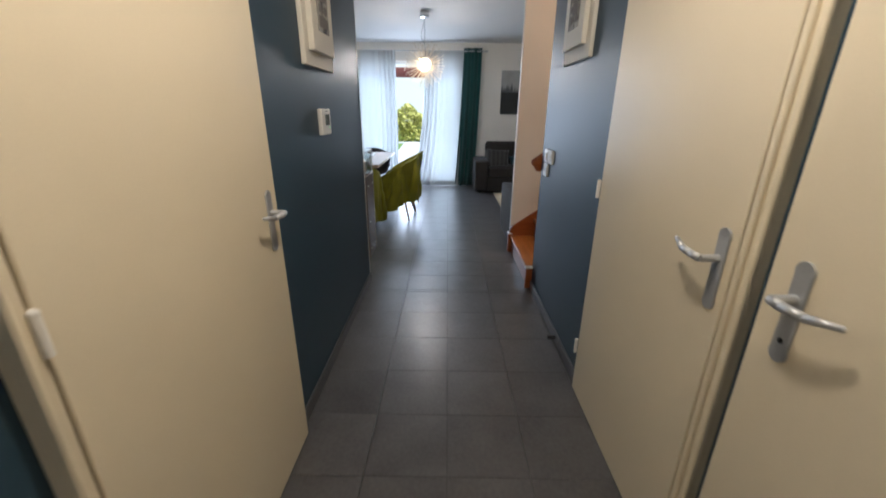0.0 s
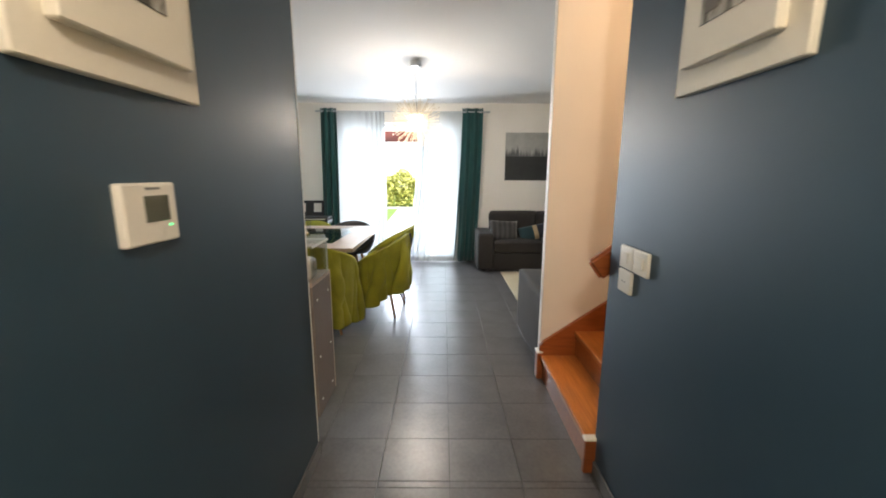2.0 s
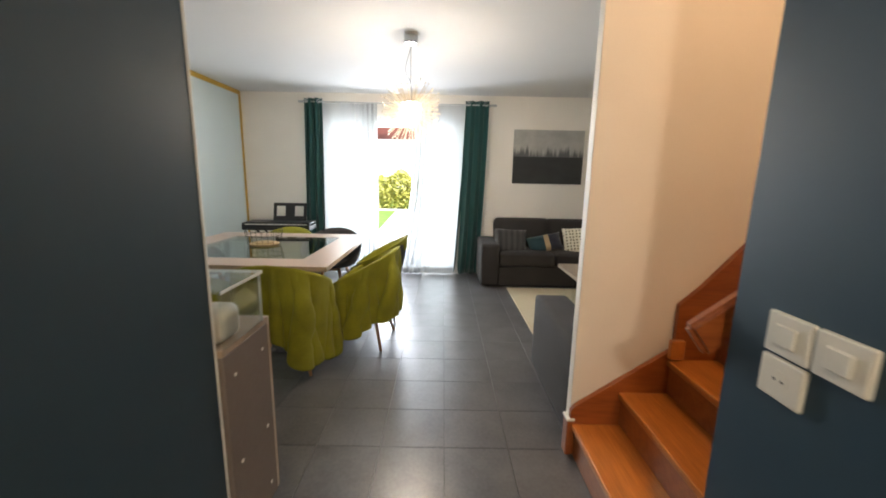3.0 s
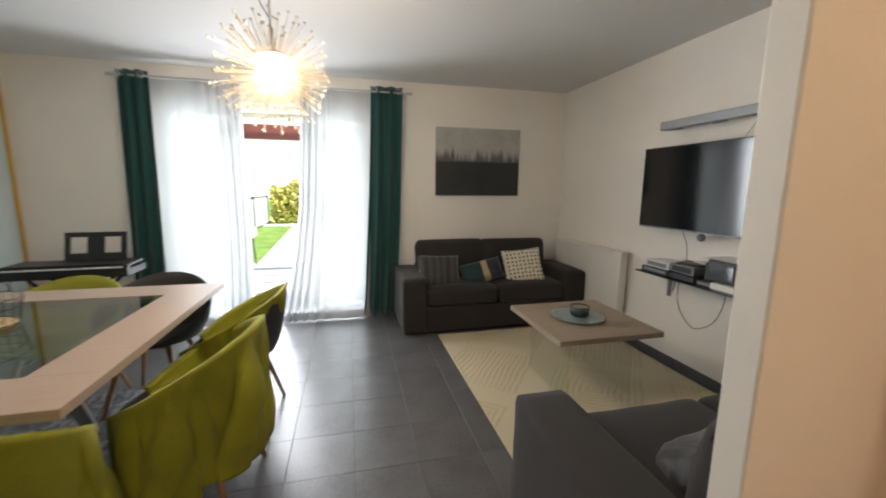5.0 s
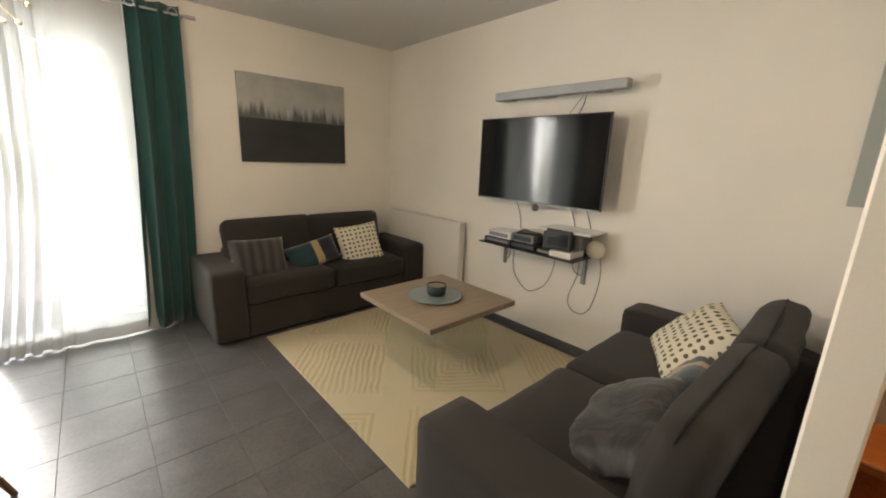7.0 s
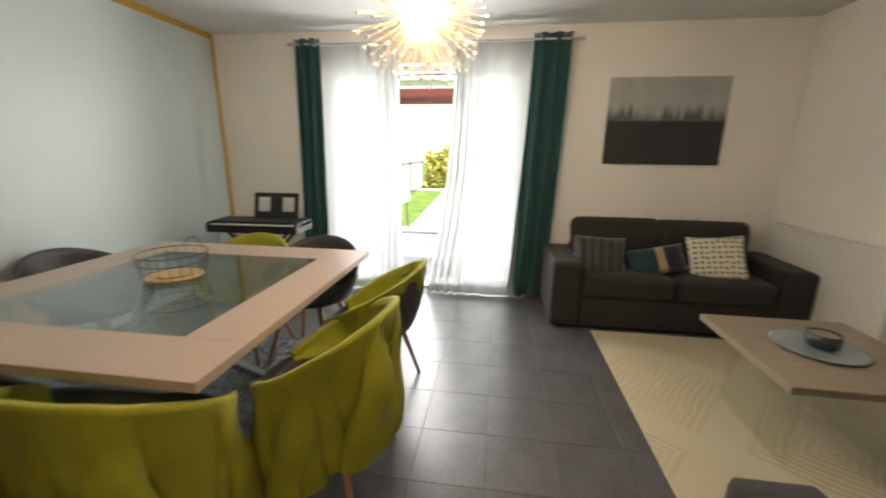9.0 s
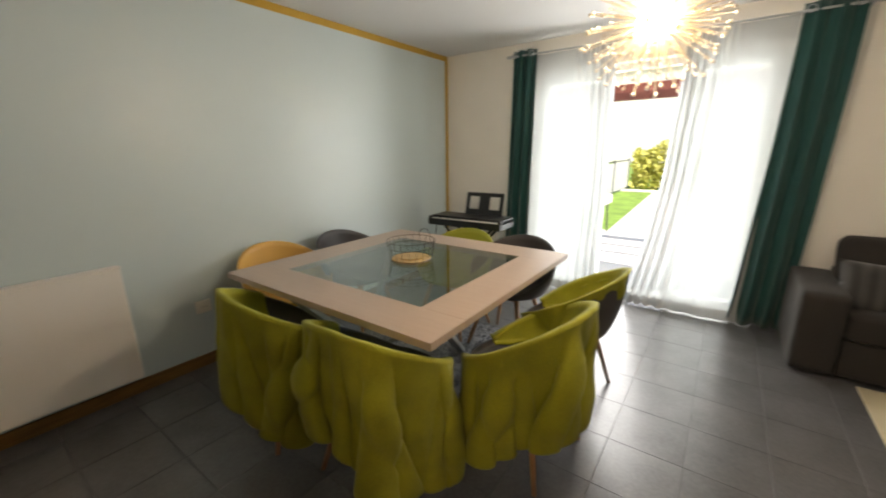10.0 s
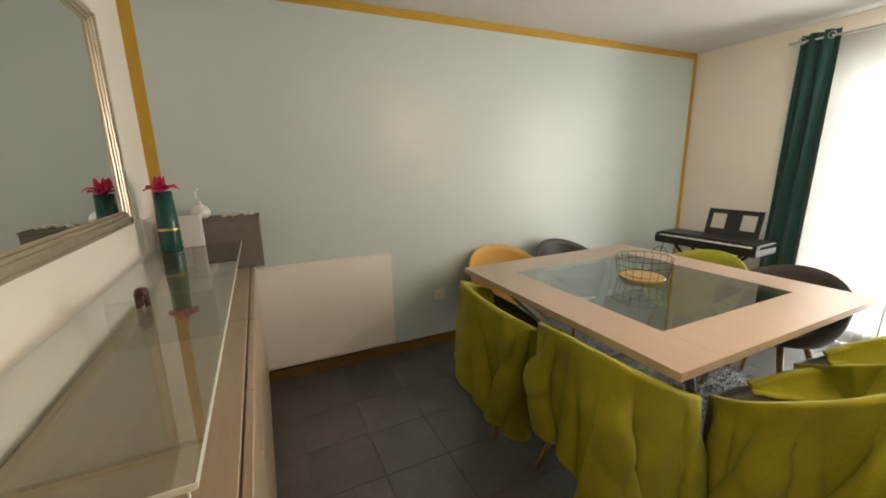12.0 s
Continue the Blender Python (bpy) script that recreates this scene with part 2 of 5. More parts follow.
def carved_rug():
    """Cream wool with a lattice of diamonds, each ribbed its own way, and smooth bands between them."""
    m, nt, b, out = nodes_of("cream carved wool")
    L = nt.links.new

    def calc(op, a, c=None):
        n = nt.nodes.new("ShaderNodeMath")
        n.operation = op
        for i, v in enumerate((a, c)):
            if v is None:
                continue
            if isinstance(v, (int, float)):
                n.inputs[i].default_value = v
            else:
                L(v, n.inputs[i])
        return n.outputs[0]
    co = nt.nodes.new("ShaderNodeTexCoord")
    mp = nt.nodes.new("ShaderNodeMapping")
    mp.inputs["Rotation"].default_value = (0, 0, radians(38))
    mp.inputs["Scale"].default_value = (1.25, 1.25, 1.25)
    L(co.outputs["Object"], mp.inputs[0])
    wob = nt.nodes.new("ShaderNodeTexNoise")
    wob.inputs["Scale"].default_value, wob.inputs["Detail"].default_value = 3.0, 2
    L(co.outputs["Object"], wob.inputs["Vector"])
    jig = calc("MULTIPLY", calc("SUBTRACT", wob.outputs[0], 0.5), 0.10)
    sep = nt.nodes.new("ShaderNodeSeparateXYZ")
    L(mp.outputs[0], sep.inputs[0])
    p, q = calc("ADD", sep.outputs[0], jig), calc("ADD", sep.outputs[1], jig)
    fp, fq = calc("FRACT", p), calc("FRACT", q)
    edge_p = calc("MULTIPLY", calc("ABSOLUTE", calc("SUBTRACT", fp, 0.5)), 2.0)
    edge_q = calc("MULTIPLY", calc("ABSOLUTE", calc("SUBTRACT", fq, 0.5)), 2.0)
    inside = calc("LESS_THAN", calc("MAXIMUM", edge_p, edge_q), 0.80)
    parity = calc("GREATER_THAN", calc("FRACT", calc("MULTIPLY", calc("ADD", calc("FLOOR", p), calc("FLOOR", q)), 0.5)), 0.25)
    ring = calc("SINE", calc("MULTIPLY", calc("MAXIMUM", edge_p, edge_q), 62.0))
    line = calc("SINE", calc("MULTIPLY", p, 130.0))
    rib = calc("ADD", calc("MULTIPLY", ring, parity), calc("MULTIPLY", line, calc("SUBTRACT", 1.0, parity)))
    rib = calc("MULTIPLY", calc("ADD", calc("MULTIPLY", rib, 0.5), 0.5), inside)
    n = nt.nodes.new("ShaderNodeTexNoise")
    n.inputs["Scale"].default_value, n.inputs["Detail"].default_value = 260, 3
    L(co.outputs["Object"], n.inputs["Vector"])
    soft = calc("MULTIPLY", rib, calc("ADD", calc("MULTIPLY", wob.outputs[0], 1.4), -0.1))
    r = nt.nodes.new("ShaderNodeValToRGB")
    r.color_ramp.elements[0].color, r.color_ramp.elements[1].color = (0.70, 0.59, 0.37, 1), (0.58, 0.45, 0.22, 1)
    L(soft, r.inputs[0])
    mx = nt.nodes.new("ShaderNodeMix")
    mx.data_type, mx.blend_type = "RGBA", "MULTIPLY"
    mx.inputs[0].default_value = 0.30
    L(r.outputs[0], mx.inputs[6])
    L(n.outputs[1], mx.inputs[7])
    L(mx.outputs[2], b.inputs["Base Color"])
    b.inputs["Roughness"].default_value, b.inputs["Sheen Weight"].default_value = 0.95, 0.3
    bp = nt.nodes.new("ShaderNodeBump")
    bp.inputs["Strength"].default_value, bp.inputs["Distance"].default_value = 0.7, 0.008
    L(calc("SUBTRACT", n.outputs[0], soft), bp.inputs["Height"])
    L(bp.outputs[0], b.inputs["Normal"])
    return m


def crushed_velvet():
    """Pile pressed in streaks, light and dark."""
    m, nt, b, out = nodes_of("grey crushed velvet")
    L = nt.links.new
    co = nt.nodes.new("ShaderNodeTexCoord")
    n = nt.nodes.new("ShaderNodeTexNoise")
    n.inputs["Scale"].default_value, n.inputs["Detail"].default_value, n.inputs["Distortion"].default_value = 7.0, 4, 2.6
    L(co.outputs["Object"], n.inputs["Vector"])
    r = nt.nodes.new("ShaderNodeValToRGB")
    r.color_ramp.elements[0].position, r.color_ramp.elements[1].position = 0.44, 0.60
    r.color_ramp.elements[0].color, r.color_ramp.elements[1].color = (0.008, 0.007, 0.0063, 1), (0.038, 0.033, 0.030, 1)
    L(n.outputs[0], r.inputs[0])
    L(r.outputs[0], b.inputs["Base Color"])
    b.inputs["Roughness"].default_value, b.inputs["Sheen Weight"].default_value = 0.55, 0.3
    bp = nt.nodes.new("ShaderNodeBump")
    bp.inputs["Strength"].default_value, bp.inputs["Distance"].default_value = 0.5, 0.01
    L(n.outputs[0], bp.inputs["Height"])
    L(bp.outputs[0], b.inputs["Normal"])
    return m


def print_sketch():
    m, nt, b, out = nodes_of("grey sketch print")
    L = nt.links.new
    co = nt.nodes.new("ShaderNodeTexCoord")
    n = nt.nodes.new("ShaderNodeTexNoise")
    n.inputs["Scale"].default_value, n.inputs["Detail"].default_value, n.inputs["Distortion"].default_value = 9, 8, 1.5
    L(co.outputs["Object"], n.inputs["Vector"])
    r = nt.nodes.new("ShaderNodeValToRGB")
    r.color_ramp.elements[0].position, r.color_ramp.elements[1].position = 0.38, 0.58
    r.color_ramp.elements[0].color, r.color_ramp.elements[1].color = (0.08, 0.075, 0.06, 1), (0.5, 0.47, 0.4, 1)
    L(n.outputs[0], r.inputs[0])
    L(r.outputs[0], b.inputs["Base Color"])
    b.inputs["Roughness"].default_value = 0.25
    return m


M_TILE = mat("grey stoneware tile", (0.080, 0.077, 0.076), 0.31, vary=0.22, scale=4.5, grain=60, rvar=0.07, spec=0.7, bump=0.015, bump_scale=170, tint=(0.108, 0.105, 0.106), per_object=0.06)
M_GROUT = mat("dark grout", (0.03, 0.029, 0.028), 0.7, vary=0.2, scale=20)
M_PLINTH = mat("grey tile plinth", (0.10, 0.10, 0.105), 0.35, vary=0.2, scale=7)
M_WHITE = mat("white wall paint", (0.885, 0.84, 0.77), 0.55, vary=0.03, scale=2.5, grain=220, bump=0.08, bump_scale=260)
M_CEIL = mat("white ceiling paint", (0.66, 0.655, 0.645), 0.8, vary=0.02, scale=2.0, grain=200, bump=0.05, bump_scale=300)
M_BLUE = mat("slate blue satin paint", (0.026, 0.056, 0.086), 0.45, rvar=0.03, vary=0.08, scale=3.0, grain=200, bump=0.12, bump_scale=320)
M_SAGE = mat("pale blue grey satin paint", (0.53, 0.605, 0.605), 0.37, rvar=0.02, vary=0.015, scale=1.5, grain=200, bump=0.03, bump_scale=160)
M_BASEW = wood("ochre brown baseboard", (0.11, 0.055, 0.014), (0.20, 0.11, 0.025), axis=1, rough=0.45)
M_OCHRE = mat("ochre paint strip", (0.50, 0.30, 0.035), 0.5, vary=0.10, scale=8, grain=90)
M_DOOR = mat("cream door paint", (0.75, 0.66, 0.48), 0.38, vary=0.03, scale=3.0, grain=180, bump=0.06, bump_scale=240)
M_FRAME = mat("white plastic frame", (0.80, 0.80, 0.78), 0.35, vary=0.02)
M_STEEL = mat("brushed steel", (0.50, 0.51, 0.52), 0.42, metal=0.55, vary=0.08, scale=10, grain=300)
M_CHROME = mat("chrome", (0.7, 0.7, 0.7), 0.10, metal=1.0, vary=0.02)
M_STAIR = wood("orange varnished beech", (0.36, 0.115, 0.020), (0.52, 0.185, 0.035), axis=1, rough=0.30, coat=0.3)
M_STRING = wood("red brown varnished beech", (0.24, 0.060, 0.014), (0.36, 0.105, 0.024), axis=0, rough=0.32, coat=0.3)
M_OAK = wood("pale washed oak", (0.425, 0.322, 0.252), (0.455, 0.350, 0.278), axis=0, rough=0.36, rings=26)
M_OAKD = wood("grey brown oak veneer", (0.275, 0.208, 0.145), (0.335, 0.258, 0.185), axis=0, rough=0.4, rings=22)
M_LEG = wood("beech leg", (0.34, 0.17, 0.075), (0.46, 0.25, 0.12), axis=2, rough=0.45, rings=30)
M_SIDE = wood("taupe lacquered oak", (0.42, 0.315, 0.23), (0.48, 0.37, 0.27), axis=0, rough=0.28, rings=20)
# taupe made paler and greyer: the floor's reflection is put into the colour
M_SIDEEND = mat("taupe lacquer with floor reflection", (0.21, 0.175, 0.155), 0.25, vary=0.08, scale=3, grain=60)
M_LIME = mat("lime wool throw", (0.225, 0.218, 0.007), 0.9, vary=0.16, scale=7, grain=180, bump=0.35, bump_scale=420, tint=(0.285, 0.278, 0.012), sheen=0.08)
M_LIMESH = mat("lime plastic shell", (0.36, 0.37, 0.035), 0.4, vary=0.05)
M_MUST = mat("mustard plastic shell", (0.62, 0.36, 0.085), 0.42, vary=0.05)
M_ANTH = mat("anthracite shell", (0.045, 0.040, 0.040), 0.5, vary=0.10)
M_SOFA = mat("charcoal woven fabric", (0.0235, 0.0195, 0.0172), 0.92, vary=0.22, scale=5, grain=420, bump=0.5, bump_scale=620, tint=(0.029, 0.0240, 0.0212), sheen=0.08)
M_PIPE = mat("dark seam", (0.012, 0.011, 0.011), 0.9)
M_GREEN = mat("bottle green velvet", (0.004, 0.062, 0.058), 0.72, vary=0.22, scale=8, grain=260, bump=0.2, bump_scale=300, sheen=0.25, tint=(0.005, 0.06, 0.055))
M_SHEER = sheer_cloth()
M_GLASS = glass("window glass", (0.97, 0.99, 0.98))
M_TGLASS = glass("table glass", (0.78, 0.86, 0.83), amount=0.45)
M_SHELFGL = glass("clear shelf glass", (0.93, 0.955, 0.94), amount=0.3)
M_BASEGL = glass("coffee table glass", (0.96, 0.975, 0.965), amount=0.1)
M_GLEDGE = mat("glass edge", (0.86, 0.90, 0.87), 0.2, vary=0.05)
M_DARKGL = mat("smoked glass", (0.03, 0.033, 0.035), 0.06, vary=0.02)
M_MIRROR = mat("mirror silver", (0.70, 0.72, 0.70), 0.01, metal=1.0, vary=0.0)
M_CHAMP = mat("champagne silver leaf", (0.60, 0.52, 0.40), 0.32, metal=0.75, vary=0.15, scale=14, grain=160)
M_BLACK = mat("black plastic", (0.012, 0.012, 0.013), 0.4, vary=0.1)
M_GLOSSBLK = mat("black screen", (0.006, 0.006, 0.007), 0.10, vary=0.0, spec=0.42)
M_GREYPL = mat("grey plastic", (0.20, 0.20, 0.20), 0.45, vary=0.06)
M_ALU = mat("grey aluminium", (0.30, 0.31, 0.31), 0.4, metal=0.5, vary=0.06)
M_PLASTIC = mat("white plastic", (0.78, 0.75, 0.68), 0.35, vary=0.02)
M_RAD = mat("white enamel", (0.80, 0.76, 0.70), 0.35, vary=0.02, scale=3)
M_SHAG = mat("grey shag pile", (0.26, 0.265, 0.28), 0.95, vary=0.5, scale=40, grain=200, bump=1.0, bump_scale=150, sheen=0.3)
M_RUG = carved_rug()
M_CANVAS = canvas_print()
M_SPOT = spotted_cloth()
M_FUR = striped_cloth("striped grey faux fur", (0.022, 0.020, 0.019), (0.050, 0.046, 0.043), 4.2)
M_FURL = crushed_velvet()
M_BAND = banded_cloth()
M_SKETCH = print_sketch()
M_MOUNT = mat("ivory mount board", (0.74, 0.70, 0.60), 0.6, vary=0.03)
M_VASE = mat("dark green glaze", (0.008, 0.075, 0.060), 0.15, vary=0.1)
M_GOLD = mat("gold band", (0.75, 0.50, 0.15), 0.25, metal=1.0, vary=0.05)
M_PINK = mat("magenta petal", (0.62, 0.012, 0.10), 0.55, vary=0.2, scale=30)
M_BROWN = mat("dark carved wood", (0.060, 0.020, 0.012), 0.35, vary=0.3, scale=40)
M_FELT = mat("grey felt", (0.17, 0.15, 0.135), 0.9, vary=0.15, scale=20, grain=300, bump=0.3)
M_CHINA = mat("blue grey glazed china", (0.27, 0.32, 0.32), 0.16, vary=0.1)
M_PETROL = mat("dark petrol ceramic", (0.02, 0.035, 0.037), 0.4, vary=0.1)
M_PEARL = mat("crystal bead", (0.78, 0.70, 0.58), 0.08, vary=0.02, spec=0.9)
M_BULB = glow("warm bulb", (1.0, 0.70, 0.38), 26.0)
M_WIRE = mat("bronze wire", (0.045, 0.042, 0.038), 0.35, metal=0.9, vary=0.05)
M_BAMBOO = wood("bamboo plate", (0.42, 0.27, 0.10), (0.55, 0.38, 0.17), axis=0, rough=0.4, rings=24)
M_CABLE = mat("grey cable", (0.12, 0.115, 0.11), 0.5)
M_PAVE = mat("pale concrete terrace", (0.62, 0.60, 0.57), 0.8, vary=0.12, scale=3)
M_GRASS = mat("lawn", (0.12, 0.21, 0.03), 0.9, vary=0.5, scale=4, grain=90, bump=0.8, bump_scale=60, tint=(0.16, 0.26, 0.04))
M_HEDGE = mat("golden privet leaf", (0.46, 0.44, 0.09), 0.6, vary=0.4, scale=6)
M_BRICKR = mat("red brown stained beam", (0.14, 0.035, 0.022), 0.6, vary=0.15)
M_FENCE = mat("grey fence panel", (0.45, 0.46, 0.46), 0.7, vary=0.08)
M_POST = mat("dark fence post", (0.03, 0.032, 0.034), 0.5)
M_FACADE = mat("white render facade", (0.72, 0.70, 0.66), 0.85, vary=0.05)
M_SCREEN = mat("display glass", (0.10, 0.105, 0.075), 0.2)
M_LED = glow("green indicator", (0.1, 1.0, 0.25), 0.8)
M_GREYBOARD = mat("blue grey painted panel", (0.40, 0.43, 0.41), 0.5, vary=0.04)


# ---- helpers of this scene ----
def finish(bm, smooth=False):
    bmesh.ops.recalc_face_normals(bm, faces=bm.faces)
    for f in bm.faces:
        f.smooth = smooth
    me = bpy.data.meshes.new("mesh")
    bm.to_mesh(me)
    bm.free()
    return me


def part(name, bm, material, parent=None, label="", smooth=False, thick=0.0):
    ob = new(name, finish(bm, smooth))
    ob.data.materials.append(material)
    if parent:
        ob.parent = parent
    if label:
        tagged(ob, label)
    if thick:
        s = ob.modifiers.new("thickness", "SOLIDIFY")
        s.thickness, s.offset = thick, 0
    return ob


def thing(name, label, category, m=None, group="", kind=""):
    ob = new(name)
    ob.empty_display_size = 0.1
    tagged(ob, label, category, group, kind)
    if m:
        ob.matrix_world = m
    return ob


def box(x0, x1, y0, y1, z0, z1, bevel=0.0, bm=None, seg=1):
    """A box, into bm or a new one, its edges rounded."""
    one = bmesh.new()
    bmesh.ops.create_cube(one, size=1, matrix=Matrix.Translation(((x0 + x1) / 2, (y0 + y1) / 2, (z0 + z1) / 2)) @ Matrix.Diagonal((abs(x1 - x0), abs(y1 - y0), abs(z1 - z0), 1)))
    if bevel:
        bmesh.ops.bevel(one, geom=list(one.edges), offset=bevel, segments=seg, affect="EDGES", profile=0.5)
    return join(bm, one) if bm else one


def join(bm, other):
    me = bpy.data.meshes.new("tmp")
    other.to_mesh(me)
    other.free()
    bm.from_mesh(me)
    bpy.data.meshes.remove(me)
    return bm


def rod(a, b, r0, r1=None, n=10, bm=None):
    """A round bar from a to b."""
    bm = bm or bmesh.new()
    a, b = Vector(a), Vector(b)
    d = b - a
    m = Matrix.Translation((a + b) / 2) @ d.to_track_quat("Z", "Y").to_matrix().to_4x4()
    bmesh.ops.create_cone(bm, cap_ends=True, segments=n, radius1=r0, radius2=r0 if r1 is None else r1, depth=d.length, matrix=m)
    return bm


def ball(p, r, n=10, bm=None, squash=1.0):
    bm = bm or bmesh.new()
    bmesh.ops.create_uvsphere(bm, u_segments=n, v_segments=max(5, n // 2 + 1), radius=r, matrix=Matrix.Translation(p) @ Matrix.Diagonal((1, 1, squash, 1)))
    return bm


def turned(profile, n=28):
    """A lathe shape from (radius, z) pairs."""
    bm = bmesh.new()
    rings = []
    for r, z in profile:
        rings.append([bm.verts.new((r * math.cos(2 * math.pi * i / n), r * math.sin(2 * math.pi * i / n), z)) for i in range(n)])
    for a, b in zip(rings, rings[1:]):
        for i in range(n):
            bm.faces.new((a[i], a[(i + 1) % n], b[(i + 1) % n], b[i]))
    bmesh.ops.remove_doubles(bm, verts=bm.verts, dist=1e-5)
    return bm


def sheet(f, nu, nv):
    """A grid of points f(u, v), u and v from 0 to 1."""
    bm = bmesh.new()
    g = [[bm.verts.new(f(i / nu, j / nv)) for j in range(nv + 1)] for i in range(nu + 1)]
    for i in range(nu):
        for j in range(nv):
            bm.faces.new((g[i][j], g[i + 1][j], g[i + 1][j + 1], g[i][j + 1]))
    return bm


def padded(w, d, h, r, puff=0.0, n=12, wob=0.0, seed=0):
    """A stuffed block: rounded by r, its top swelling by puff, centred on x and y, from z = 0."""
    bm = bmesh.new()
    bmesh.ops.create_cube(bm, size=2)
    bmesh.ops.subdivide_edges(bm, edges=list(bm.edges), cuts=n, use_grid_fill=True)
    hw, hd, hh = w / 2, d / 2, h / 2
    for v in bm.verts:
        p = Vector((v.co.x * hw, v.co.y * hd, v.co.z * hh))
        q = Vector((max(-hw + r, min(hw - r, p.x)), max(-hd + r, min(hd - r, p.y)), max(-hh + r, min(hh - r, p.z))))
        e = p - q
        if e.length > 1e-9:
            p = q + e.normalized() * r
        k = (1 - v.co.x ** 2) * (1 - v.co.y ** 2)
        if v.co.z > 0:
            p.z += puff * k ** 0.6 * v.co.z
        kx = (1 - v.co.z ** 2) * (1 - v.co.y ** 2)
        p.x += math.copysign(puff * 0.4 * kx, v.co.x) * abs(v.co.x)
        if wob:
            p += wob * noise.noise_vector(Vector((p.x * 6 + seed, p.y * 6, p.z * 6)))
        v.co = p + Vector((0, 0, hh))
    return bm


def pillow(w, h, t, seed=0, n=16):
    """A stuffed cushion lying in x and y, centred, with pinched corners."""
    bm = bmesh.new()
    for side in (1, -1):
        def f(u, v, side=side):
            a, b = 2 * u - 1, 2 * v - 1
            pull = 1 - 0.07 * (a * a * (1 - b * b) * 0 + (1 - a * a) * b * b * 0) - 0.06 * ((1 - a * a) * abs(b) ** 3 + (1 - b * b) * abs(a) ** 3)
            z = t / 2 * ((1 - a ** 4) * (1 - b ** 4)) ** 0.55
            z *= 1 + 0.18 * noise.noise(Vector((a * 1.7 + seed, b * 1.7, side)))
            z += 0.006 * noise.noise(Vector((a * 5 + seed, b * 5, side * 3)))
            return (a * w / 2 * pull, b * h / 2 * pull, side * z)
        join(bm, sheet(f, n, n))
    bmesh.ops.remove_doubles(bm, verts=bm.verts, dist=1e-4)
    return bm


def wire(name, points, r, material, parent=None, label="", cyclic=False):
    c = bpy.data.curves.new("wire", "CURVE")
    c.dimensions, c.bevel_depth, c.bevel_resolution, c.resolution_u = "3D", r, 2, 6
    s = c.splines.new("NURBS")
    s.points.add(len(points) - 1)
    for p, q in zip(s.points, points):
        p.co = (*q, 1)
    s.use_endpoint_u, s.order_u, s.use_cyclic_u = True, 3, cyclic
    c.materials.append(material)
    ob = new(name, c)
    if parent:
        ob.parent = parent
    if label:
        tagged(ob, label)
    return ob


def setting(name, bm, material, label, category, smooth=False):
    return tagged(part(name, bm, material, smooth=smooth), label, category, kind="structure")


def wall_with_hole(x0, x1, y0, y1, z0, z1, hx0, hx1, hz0, hz1, along="x"):
    """A wall along x (or along y) with one opening right through it."""
    bm = bmesh.new()
    if along == "x":
        box(x0, hx0, y0, y1, z0, z1, bm=bm)
        box(hx1, x1, y0, y1, z0, z1, bm=bm)
        box(hx0, hx1, y0, y1, hz1, z1, bm=bm)
        if hz0 > z0:
            box(hx0, hx1, y0, y1, z0, hz0, bm=bm)
    else:
        box(x0, x1, y0, hx0, z0, z1, bm=bm)
        box(x0, x1, hx1, y1, z0, z1, bm=bm)
        box(x0, x1, hx0, hx1, hz1, z1, bm=bm)
    return bm


# ---- the place ----
WEST, EAST, NORTH, CEIL = -2.88, 2.45, 7.35, 2.495    # room
HL, HR = -0.705, 0.64                                 # hall sides
HEND, MIRW = 2.77, 2.60                               # end of the hall's west wall, wall behind the sideboard
STAIR_S, E_S, E_N = 2.668, 3.556, 3.617                  # stair opening, partition by the stairs
HS = -1.35                                            # south end of the hall

# floor bed and ceilings
setting("floor", box(WEST - 0.1, EAST + 0.1, HS - 0.1, NORTH + 0.05, -0.12, -0.012), M_GROUT, "grey stoneware tile floor with thin dark joints", "floor")
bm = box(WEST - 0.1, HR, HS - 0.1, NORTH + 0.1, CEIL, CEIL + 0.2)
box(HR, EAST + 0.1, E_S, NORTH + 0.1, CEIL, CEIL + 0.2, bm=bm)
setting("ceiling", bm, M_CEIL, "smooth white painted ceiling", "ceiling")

# room walls
WX0, WX1, WZ1 = -1.78, 0.22, 2.20
setting("wall_north", wall_with_hole(WEST - 0.1, EAST + 0.1, NORTH, NORTH + 0.3, 0, CEIL, WX0, WX1, 0, WZ1), M_WHITE, "white painted wall round the garden window", "wall")
setting("wall_east", box(EAST, EAST + 0.15, E_S, NORTH, 0, CEIL), M_WHITE, "white painted wall behind the television", "wall")
setting("wall_west", box(WEST - 0.15, WEST, MIRW - 0.12, NORTH, 0, CEIL), M_SAGE, "pale blue grey satin painted wall", "wall")
setting("wall_south", box(WEST, HL - 0.07, MIRW - 0.10, MIRW, 0, CEIL), M_WHITE, "white painted wall behind the sideboard", "wall")
bm = box(0.594, EAST, E_S, E_N, 0, CEIL, bevel=0.004)
box(0.70, EAST, E_S + 0.002, E_N, CEIL, 4.9, bm=bm)
setting("wall_stair", bm, M_WHITE, "white painted partition beside the stairs", "wall")

